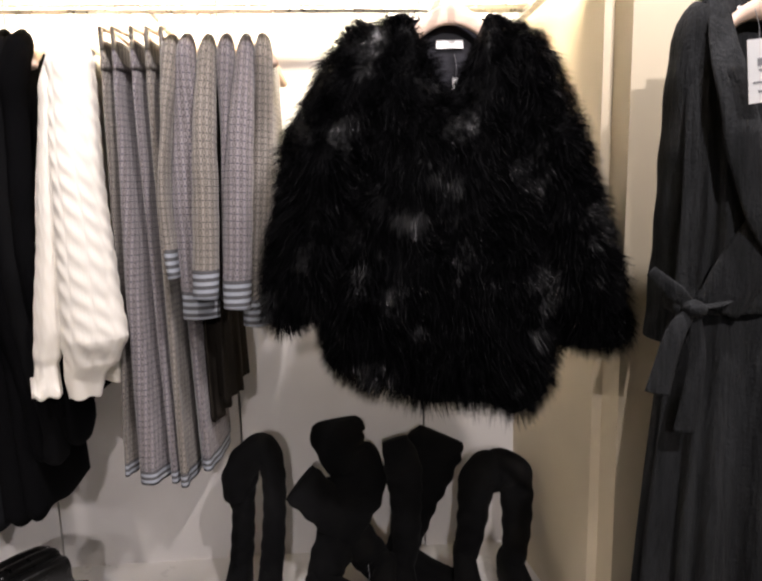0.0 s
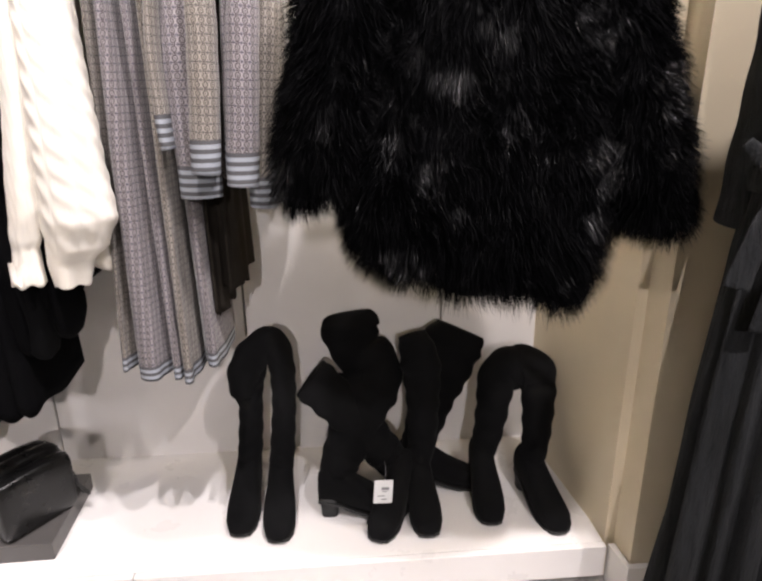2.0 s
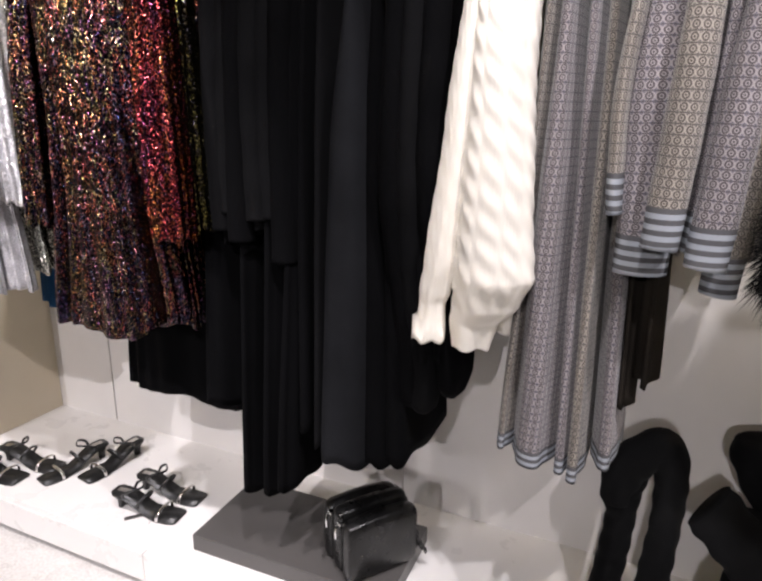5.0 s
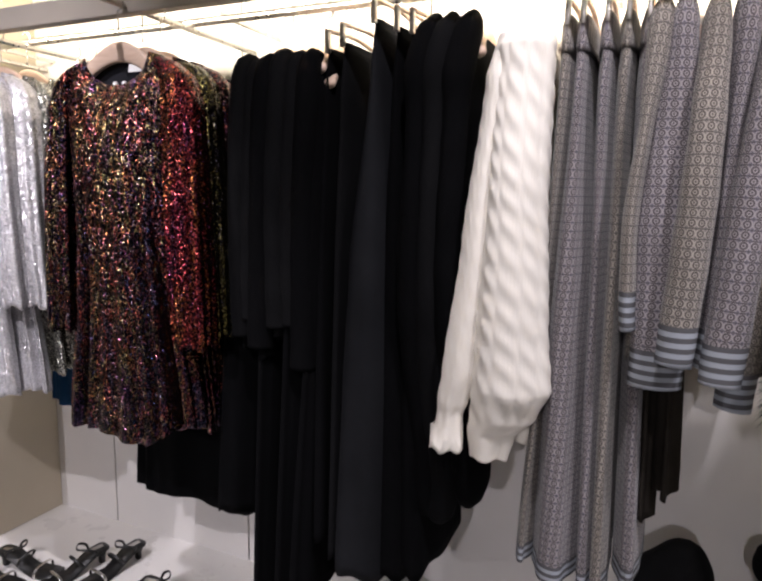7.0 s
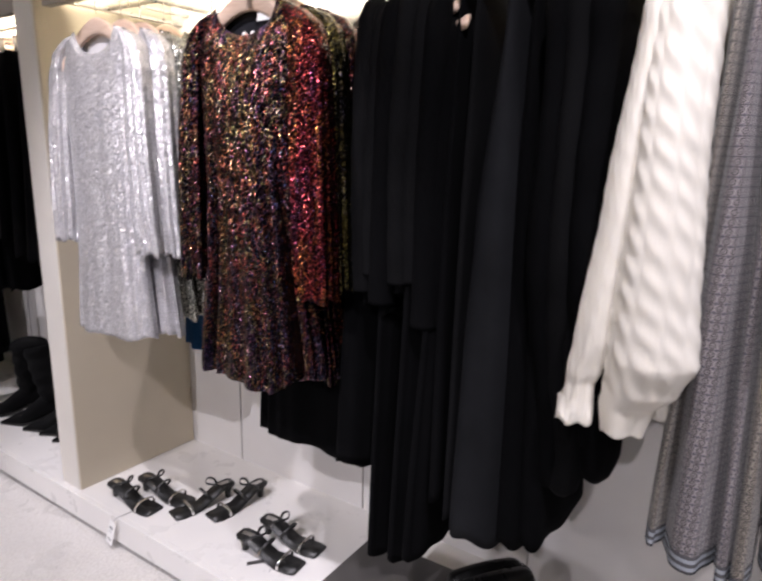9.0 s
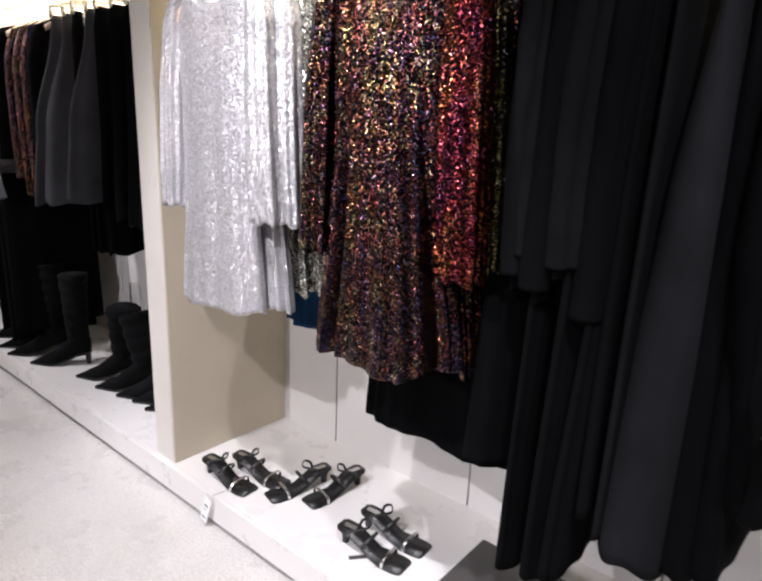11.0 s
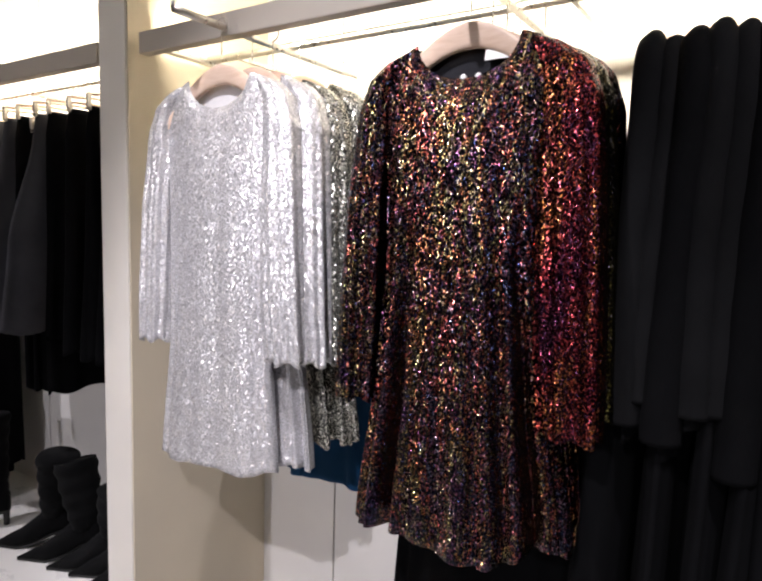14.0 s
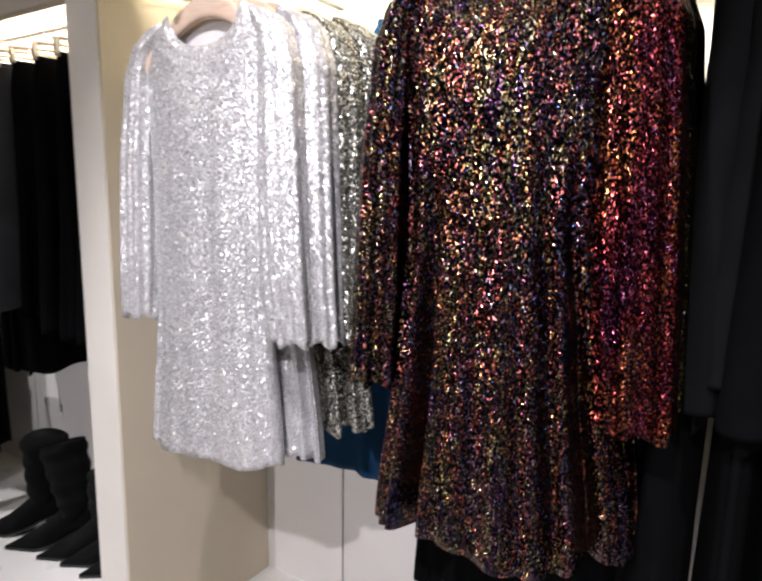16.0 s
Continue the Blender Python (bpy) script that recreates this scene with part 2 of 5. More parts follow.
# painted sparkle: about half the discs almost black, a few over-bright
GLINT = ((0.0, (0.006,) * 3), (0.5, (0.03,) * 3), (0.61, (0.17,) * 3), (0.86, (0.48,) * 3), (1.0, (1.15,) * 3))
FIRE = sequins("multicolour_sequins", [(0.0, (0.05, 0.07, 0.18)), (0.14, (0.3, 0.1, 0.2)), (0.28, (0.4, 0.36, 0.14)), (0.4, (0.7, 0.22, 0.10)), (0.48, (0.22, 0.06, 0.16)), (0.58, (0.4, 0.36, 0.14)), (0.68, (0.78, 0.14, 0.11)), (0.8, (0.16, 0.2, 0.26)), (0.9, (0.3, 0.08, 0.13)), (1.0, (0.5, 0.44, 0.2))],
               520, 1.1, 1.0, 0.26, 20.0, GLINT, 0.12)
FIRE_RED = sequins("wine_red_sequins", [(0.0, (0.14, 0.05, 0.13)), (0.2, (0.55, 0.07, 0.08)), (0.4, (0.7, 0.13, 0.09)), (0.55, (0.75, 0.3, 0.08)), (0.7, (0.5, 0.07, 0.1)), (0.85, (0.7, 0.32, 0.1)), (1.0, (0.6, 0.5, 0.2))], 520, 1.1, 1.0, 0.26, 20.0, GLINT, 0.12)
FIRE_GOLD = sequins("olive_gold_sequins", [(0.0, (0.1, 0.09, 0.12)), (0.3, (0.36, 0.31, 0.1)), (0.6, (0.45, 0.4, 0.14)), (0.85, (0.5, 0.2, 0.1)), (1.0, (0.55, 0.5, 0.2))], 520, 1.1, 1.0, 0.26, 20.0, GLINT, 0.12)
JAC_A = jacquard("grey_jacquard", (0.35, 0.318, 0.322), (0.088, 0.077, 0.081), (0.152, 0.147, 0.184))
JAC_B = jacquard("sand_jacquard", (0.36, 0.323, 0.281), (0.092, 0.081, 0.072), (0.161, 0.152, 0.143))
STRIPE_L = fabric("pale_blue_knit", (0.33, 0.355, 0.39), 0.95, 400, 0.08)
STRIPE_D = fabric("slate_knit", (0.10, 0.10, 0.105), 0.95, 400, 0.1)


# ---- builders ----
def mesh_of(bm, name, mat, smooth=True):
    me = bpy.data.meshes.new(name)
    bm.to_mesh(me)
    bm.free()
    me.materials.append(mat)
    if smooth:
        me.polygons.foreach_set("use_smooth", [True] * len(me.polygons))
    return me


def part(name, bm, mat, parent=None, label="", smooth=True):
    ob = new(name, mesh_of(bm, name, mat, smooth))
    if parent is not None:
        ob.parent = parent
    return tagged(ob, label)


def thing(name, label, category, group="", at=(0, 0, 0)):
    ob = new(name)
    ob.location = at
    ob.empty_display_size = 0.05
    return tagged(ob, label, category, group)


def structure(name, bm, mat, label, category, smooth=False):
    return tagged(part(name, bm, mat, None, label, smooth), label, category, kind="structure")


def box(x0, x1, y0, y1, z0, z1, bevel=0.0, bm=None):
    bm = bm or bmesh.new()
    made = bmesh.ops.create_cube(bm, size=1.0)["verts"]
    for v in made:
        v.co = Vector(((x0 + x1) / 2 + v.co.x * (x1 - x0), (y0 + y1) / 2 + v.co.y * (y1 - y0), (z0 + z1) / 2 + v.co.z * (z1 - z0)))
    if bevel:
        edges = list({e for v in made for e in v.link_edges})
        bmesh.ops.bevel(bm, geom=edges, offset=bevel, segments=2, affect="EDGES", profile=0.6)
    return bm


def prism(points, z0, z1):
    bm = bmesh.new()
    low = [bm.verts.new((x, y, z0)) for x, y in points]
    top = [bm.verts.new((x, y, z1)) for x, y in points]
    bm.faces.new(top)
    bm.faces.new(low[::-1])
    for i in range(len(points)):
        j = (i + 1) % len(points)
        bm.faces.new((low[i], low[j], top[j], top[i]))
    bmesh.ops.recalc_face_normals(bm, faces=bm.faces)
    return bm


def loft(rings, cap_a=False, cap_b=False, closed=True, uvs=None, bm=None):
    """Rings of points joined into a skin; uvs: rings of (u, v), one more than the points when closed."""
    bm = bm or bmesh.new()
    layer = bm.loops.layers.uv.verify() if uvs else None
    vs = [[bm.verts.new(p) for p in r] for r in rings]
    n = len(rings[0])
    for i in range(len(rings) - 1):
        for j in range(n if closed else n - 1):
            k = (j + 1) % n
            f = bm.faces.new((vs[i][j], vs[i][k], vs[i + 1][k], vs[i + 1][j]))
            if uvs:
                for lp, uv in zip(f.loops, (uvs[i][j], uvs[i][j + 1], uvs[i + 1][j + 1], uvs[i + 1][j])):
                    lp[layer].uv = uv
    if cap_a:
        bm.faces.new(vs[0][::-1])
    if cap_b:
        bm.faces.new(vs[-1])
    return bm


def ease(t):
    return t * t * (3 - 2 * t)


def along(keys, t):
    """Smooth value rows at t from rows of (t, ...)."""
    if t <= keys[0][0]:
        return keys[0][1:]
    for a, b in zip(keys, keys[1:]):
        if t <= b[0]:
            k = ease((t - a[0]) / (b[0] - a[0])) * 0.5 + 0.5 * (t - a[0]) / (b[0] - a[0])
            return tuple(p + (q - p) * k for p, q in zip(a[1:], b[1:]))
    return keys[-1][1:]


def cloth(keys, folds=((3, 0.3), (7, 0.5)), fold_depth=0.012, n=72, m=44, seed=1, power=2.4, hem_wave=0.006, top_cap=True, flare_folds=True, bumps=None, lift=None):
    """A hanging piece of cloth. keys: (z, centre x, centre y, half width in x, half depth in y) from top to hem. The skin is hollow below, with
    a turned-in hem. Folds grow towards the hem."""
    rnd = random.Random(seed)
    phase = [(k, a, rnd.uniform(0, 6.28), rnd.uniform(-0.6, 0.6)) for k, a in folds]
    z_top, z_hem = keys[0][0], keys[-1][0]
    rows = [(-k[0], *k[1:]) for k in keys]
    rings, uvs = [], []
    for i in range(m + 1):
        s = i / m
        z = z_top + (z_hem - z_top) * s
        cx, cy, hw, hd = along(rows, -z)
        ring, uv, arc, last = [], [], 0.0, None
        for j in range(n + 1):
            a = 2 * math.pi * j / n
            c, d = math.cos(a), math.sin(a)
            e = 2 / power
            x, y = math.copysign(abs(c) ** e, c) * hw, math.copysign(abs(d) ** e, d) * hd
            w = sum(amp * math.sin(k * a + ph + tw * s * 3) for k, amp, ph, tw in phase)
            w = w * fold_depth * ((0.15 + 0.85 * s) if flare_folds else 1.0)
            nx, ny = c / max(hw, 0.01), d / max(hd, 0.01)
            q = math.hypot(nx, ny)
            p = Vector((cx + x + nx / q * w, cy + y + ny / q * w, z))
            if bumps:
                p += Vector((nx / q, ny / q, 0)) * bumps(a, z)
            if s > 0.9:
                p.z += hem_wave * math.sin(5 * a + seed) * (s - 0.9) * 10
            if lift and s > 0.6:
                p.z += lift(p.x) * ((s - 0.6) / 0.4)
            arc += (p - last).length if last is not None else 0.0
            last = p
            if j < n:
                ring.append(p)
            uv.append((arc, z))
        rings.append(ring)
        uvs.append(uv)
    # turned-in hem
    low, c = rings[-1], sum(rings[-1], Vector()) / n
    for k, up in ((0.975, 0.0), (0.965, 0.05)):
        rings.append([c + Vector(((p.x - c.x) * k, (p.y - c.y) * k, p.z - c.z + up)) for p in low])
        uvs.append(uvs[-1])
    return loft(rings, cap_a=top_cap, uvs=uvs)


def tube(path, n=24, m=40, folds=0.0, fold_n=9, seed=1, cap=True, roll=0.0, uv=True):
    """A tube through (x, y, z, r_side, r_other) keys."""
    rnd = random.Random(seed)
    pts = [Vector(p[:3]) for p in path]
    d = [0.0]
    for a, b in zip(pts, pts[1:]):
        d.append(d[-1] + (b - a).length)
    rad = [(q, p[3], p[4]) for q, p in zip(d, path)]

    def place(s):
        i = max(k for k in range(len(d)) if d[k] <= s + 1e-9)
        i = min(i, len(pts) - 2)
        u = (s - d[i]) / max(1e-9, d[i + 1] - d[i])
        p0, p1, p2, p3 = pts[max(i - 1, 0)], pts[i], pts[i + 1], pts[min(i + 2, len(pts) - 1)]
        return 0.5 * ((2 * p1) + (p2 - p0) * u + (2 * p0 - 5 * p1 + 4 * p2 - p3) * u * u + (3 * p1 - p0 - 3 * p2 + p3) * u ** 3)

    rings, uvs, side = [], [], None
    ph = [rnd.uniform(0, 6.28) for _ in range(4)]
    for i in range(m + 1):
        s = d[-1] * i / m
        p = place(s)
        tang = (place(min(d[-1], s + 0.004)) - place(max(0, s - 0.004))).normalized()
        if side is None:
            ref = Vector((1, 0, 0)) if abs(tang.x) < 0.8 else Vector((0, 1, 0))
            side = (ref - tang * ref.dot(tang)).normalized()
            side = Matrix.Rotation(radians(roll), 3, tang) @ side
        side = (side - tang * side.dot(tang)).normalized()
        oth = tang.cross(side)
        ra, rb = along(rad, s)
        ring, row = [], []
        for j in range(n + 1):
            a = 2 * math.pi * j / n
            w = 1.0
            if folds:
                w += folds * (math.sin(fold_n * s * 9 + ph[0] + 1.3 * math.sin(a + ph[1])) * 0.5 + 0.5 * math.sin(3 * a + s * 14 + ph[2]))
            if j < n:
                ring.append(p + side * (math.cos(a) * ra * w) + oth * (math.sin(a) * rb * w))
            row.append((a * (ra + rb) / 2, p.z))
        rings.append(ring)
        uvs.append(row)
    return loft(rings, cap_a=cap, cap_b=cap, uvs=uvs if uv else None)


def wire(points, r, n=8, m=24):
    return tube([(*p, r, r) for p in points], n, m, uv=False)


def join_bm(a, b):
    me = bpy.data.meshes.new("temp")
    b.to_mesh(me)
    b.free()
    a.from_mesh(me)
    bpy.data.meshes.remove(me)
    return a


def striped(bm, name, mat, t, z0, z1, count, stripe, label=""):
    """Cuts a skin at even heights; the lowest bands become knitted stripes of their own."""
    cuts = [z0 + (z1 - z0) * i / count for i in range(count + 1)]
    for z in cuts[1:]:
        bmesh.ops.bisect_plane(bm, geom=bm.verts[:] + bm.edges[:] + bm.faces[:], plane_co=(0, 0, z), plane_no=(0, 0, 1))

    def slab(a, b):
        q = bm.copy()
        drop = [f for f in q.faces if not a <= f.calc_center_median().z < b]
        bmesh.ops.delete(q, geom=drop, context="FACES")
        return q

    main = part(name, slab(z1, 99), mat, t, label)
    for i in range(count):
        q = slab(cuts[i] if i else -9, cuts[i + 1])
        if q.faces:
            part(stripe, q, (STRIPE_L, STRIPE_D)[(count - i) % 2], main if name == "sleeve" else t, ("pale blue stripe", "slate stripe")[(count - i) % 2])
        else:
            q.free()
    bm.free()
    return main


# ---- the place ----
FLOOR, DECK = 0.035, 0.15
structure("floor", box(-6, 4, -5.2, 3.3, FLOOR - 0.2, FLOOR), FLOORM, "pale polished stone shop floor", "floor")
structure("ceiling", box(-6, 4, -5.2, 3.3, CEIL, CEIL + 0.15), CEILM, "plain white shop ceiling", "ceiling")
structure("wall_south", box(-6, 4, -5.4, -5.2, 0, CEIL), ROOM, "plain light grey shop wall", "wall")
structure("wall_west", box(-6.2, -6, -5.2, 3.3, 0, CEIL), ROOM, "plain light grey end wall", "wall")
structure("wall_east", box(4, 4.2, -5.2, 3.3, 0, CEIL), ROOM, "plain light grey end wall", "wall")
structure("wall_back", box(-6, 4, 3.03, 3.3, 0, CEIL), DARK, "dark carcass behind the wall panels", "wall")
# wall panels 0.6 m wide with open joints
def wall_panels(name, xs, label):
    root = new(name)
    tagged(root, label, "wall", kind="structure")
    for a, b in zip(xs, xs[1:]):
        part("panel", box(a + 0.003, b - 0.003, 3.0, 3.028, DECK - 0.1, CEIL - 0.02, 0.0015), WALL, root, smooth=False)


wall_panels("wall_panels_north", [-1.5, -1.2, -0.6, 0.0, 0.6, 1.2, 1.52], "off-white laminated wall panels with dark open joints")
wall_panels("wall_panels_west", [-6.0, -5.21, -4.61, -4.01, -3.41, -2.81, -2.21, -1.61], "off-white laminated wall panels with dark open joints")
structure("pillar", box(-1.61, -1.5, 2.49, 3.028, DECK, CEIL - 0.01, 0.003), PILLAR, "warm grey painted dividing panel standing on the plinth", "pillar")
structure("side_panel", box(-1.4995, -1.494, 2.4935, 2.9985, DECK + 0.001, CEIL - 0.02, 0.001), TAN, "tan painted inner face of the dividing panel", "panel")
structure("wall_pier", prism([(1.5, 3.03), (1.555, 2.495), (1.578, 2.49), (1.58, 2.405), (3.99, 2.405), (3.99, 3.03)], FLOOR, CEIL - 0.01), CREAM, "cream painted pier at the end of the display niche", "wall")
structure("baseboard", prism([(1.5565, 2.478), (1.5685, 2.388), (3.98, 2.388), (3.98, 2.404), (1.579, 2.404), (1.576, 2.478)], FLOOR + 0.002, DECK), PLINTH, "white skirting board round the pier", "skirting")


def plinth():
    root = new("plinth")
    tagged(root, "white laminated display plinth along the wall", "plinth", kind="structure")
    xs = [-6.0, -4.2, -2.0, -0.55, 0.36, 1.55]
    part("deck", box(-5.99, 1.548, 2.487, 3.028, DECK - 0.03, DECK, 0.002), PLINTH, root, smooth=False)
    for a, b in zip(xs, xs[1:]):
        part("front_panel", box(a + 0.001, b - 0.001, 2.467, 2.486, 0.058, DECK, 0.0015), PLINTH, root, smooth=False)
    # near-black, so the shade under the plinth is in the strip's colour
    part("toe_kick", box(-5.99, 1.548, 2.5, 2.52, FLOOR, 0.115), DARK, root, "recessed toe kick with its shade painted in", False)


plinth()


def valance(x0, x1):
    t = thing("valance", "taupe painted light valance with a glowing strip behind", "valance")
    part("board", box(x0, x1, 2.5, 2.53, 1.782, 1.835, 0.003), BEAM, t, smooth=False)
    for x in (x0 + 0.016, x1 - 0.016):
        part("bracket", box(x - 0.012, x + 0.012, 2.531, 2.999, 1.80, 1.812, 0.002), STEEL, t, "steel wall bracket", False)


valance(-1.46, 1.46)
valance(-5.0, -1.635)


def rail(x0, x1, y=2.72, z=1.815, name="hanging_rail"):
    t = thing(name, "round brushed steel clothes rail on wall brackets", "clothes rail")
    part("bar", wire([(x0, y, z), ((x0 + x1) / 2, y, z), (x1, y, z)], 0.0105, 14, 6), STEEL, t)
    k = max(2, int((x1 - x0) / 0.8))
    for i in range(k + 1):
        x = x0 + 0.05 + (x1 - x0 - 0.1) * i / k
        part("support", box(x - 0.006, x + 0.006, y, 2.999, z + 0.011, z + 0.022, 0.001), STEEL, t, smooth=False)
    return t


rail(-1.45, 1.45)
rail(-4.9, -1.65)


def front_arm(x, y0=2.36, z=1.80):
    t = thing("face_out_rail", "straight steel face-out rail reaching from the wall", "clothes rail")
    part("bar", wire([(x, 2.999, z), (x, 2.7, z), (x, y0, z)], 0.008, 12, 6), STEEL, t)
    part("stop", wire([(x, y0, z), (x, y0, z + 0.012), (x, y0, z + 0.022)], 0.006, 10, 3), STEEL, t)


front_arm(-1.155)
front_arm(-0.555)
front_arm(1.19, 2.34)


def ceiling_spot(x, y):
    t = thing("ceiling_spotlight", "small white adjustable ceiling spotlight", "spotlight", "ceiling spotlights")
    part("base", wire([(x, y, CEIL), (x, y, CEIL - 0.02), (x, y, CEIL - 0.03)], 0.05, 20, 3), CEILM, t)
    ring = []
    for z, r in ((CEIL - 0.03, 0.03), (CEIL - 0.04, 0.042), (CEIL - 0.1, 0.045), (CEIL - 0.1, 0.036), (CEIL - 0.06, 0.03)):
        ring.append([Vector((x + r * math.cos(a * math.pi / 10), y + r * math.sin(a * math.pi / 10), z)) for a in range(20)])
    part("head", loft(ring), CEILM, t)


for sx, sy, *_ in SPOTS:
    ceiling_spot(sx, sy)


# ---- hangers ----
def hanger(t, x, y, z, half=0.2, turn=0.0, drop=0.055, thick=0.011, hook_z=None, mat=None, tall=1.0):
    """A wooden hanger as parts of t: curved arms at (x, y, z) and a wire hook up to the bar. turn 0: arms along x; 90: along y."""
    top = (hook_z or 1.815) + 0.012
    m = pose(x, y, z, 0, 0, turn)
    rings = []
    for i in range(25):
        u = -1 + 2 * i / 24
        h = tall * (0.021 * (1 - 0.45 * abs(u)) + 0.012 * max(0, 1 - abs(u) * 4))
        c = Vector((u * half, -0.02 * u * u, -drop * abs(u) ** 1.7 + 0.006 * max(0, 1 - abs(u) * 4)))
        w = thick * (1 + 0.9 * abs(u) ** 2)
        rings.append([m @ (c + Vector((0, w * math.cos(a * math.pi / 5), h * math.sin(a * math.pi / 5)))) for a in range(10)])
    part("hanger", loft(rings, True, True), mat or WOOD, t, "pale wooden hanger")
    r = 0.018
    hook = [Vector((0, 0, 0.02)), Vector((0, 0, top - z - 2 * r - 0.01))]
    for k in range(7):
        a = -0.5 * math.pi + k * math.pi / 6 * 1.25
        hook.append(Vector((r * math.cos(a), 0, top - z - r + r * math.sin(a))))
    part("hook", wire([m @ p for p in hook], 0.0017, 6, 22), CHROME, t, "chrome hook")


def broad_hanger(t, x, y, z, half=0.16, hook_z=1.80):
    """A flat, broad-shouldered wooden hanger with an arched underside, as parts of t."""
    rings = []
    for i in range(33):
        u = -1 + 2 * i / 32
        up = z - 0.115 * abs(u) ** 1.75
        low = up - 0.046 + 0.014 * abs(u)
        c, h, w = (up + low) / 2, (up - low) / 2, 0.0065 + 0.006 * u * u
        rings.append([Vector((x + u * half, y - 0.012 * u * u + w * math.copysign(abs(math.cos(a)) ** 0.6, math.cos(a)), c + h * math.copysign(abs(math.sin(a)) ** 0.6, math.sin(a)))) for a in [2 * math.pi * k / 16 for k in range(16)]])
    part("hanger", loft(rings, True, True), WOOD, t, "broad pale wooden hanger")
    r, top = 0.016, hook_z + 0.012
    hook = [Vector((x, y, z + 0.01)), Vector((x, y, top - 2 * r - 0.004))]
    for k in range(7):
        a = -0.5 * math.pi + k * math.pi / 6 * 1.25
        hook.append(Vector((x + r * math.cos(a), y, top - r + r * math.sin(a))))
    part("hook", wire(hook, 0.0016, 6, 20), CHROME, t, "chrome hook")


def tag_card(t, x, y, z, w=0.05, h=0.085, turn=0, tilt=0, name="price_tag"):
    m = pose(x, y, z, 0, 0, turn) @ pose(0, 0, 0, 0, tilt, 0)
    bm = box(-w / 2, w / 2, -0.0006, 0.0006, -h, 0)
    bm.transform(m)
    card = part(name, bm, CARD, t, "white printed card price tag", False)
    for k, (a, b, c, d) in enumerate(((-0.1, 0.3, 0.3, 0.42), (-0.05, 0.2, 0.47, 0.5), (-0.3, 0.1, 0.66, 0.69), (-0.1, 0.2, 0.8, 0.84))):
        q = box(a * w, b * w, -0.0011, -0.0007, -d * h, -c * h)
        q.transform(m)
        part("print", q, INK, card, "grey print", False)
    s = wire([m @ Vector((0, 0, -0.006)), m @ Vector((0.004, 0.004, 0.02)), m @ Vector((0, 0.008, 0.05))], 0.0006, 5, 8)
    part("string", s, INK, card)


def neck_label(t, x, y, z, turn=0, w=0.05, h=0.018):
    bm = box(-w / 2, w / 2, -0.0008, 0.0008, -h / 2, h / 2)
    bm.transform(pose(x, y, z, -12, 0, turn))
    part("neck_label", bm, CARD, t, "white woven neck label", False)


# ---- dresses facing out ----
def pleats(grooves, z_from, z_full):
    """Soft vertical grooves at given angles round the skirt, deepening downwards: (angle, depth, spread)."""
    def depth(a, z):
        k = min(1.0, max(0.0, (z_from - z) / (z_from - z_full)))
        return -k * sum(d * math.exp(-((a - at) / w) ** 2) for at, d, w in grooves)
    return depth


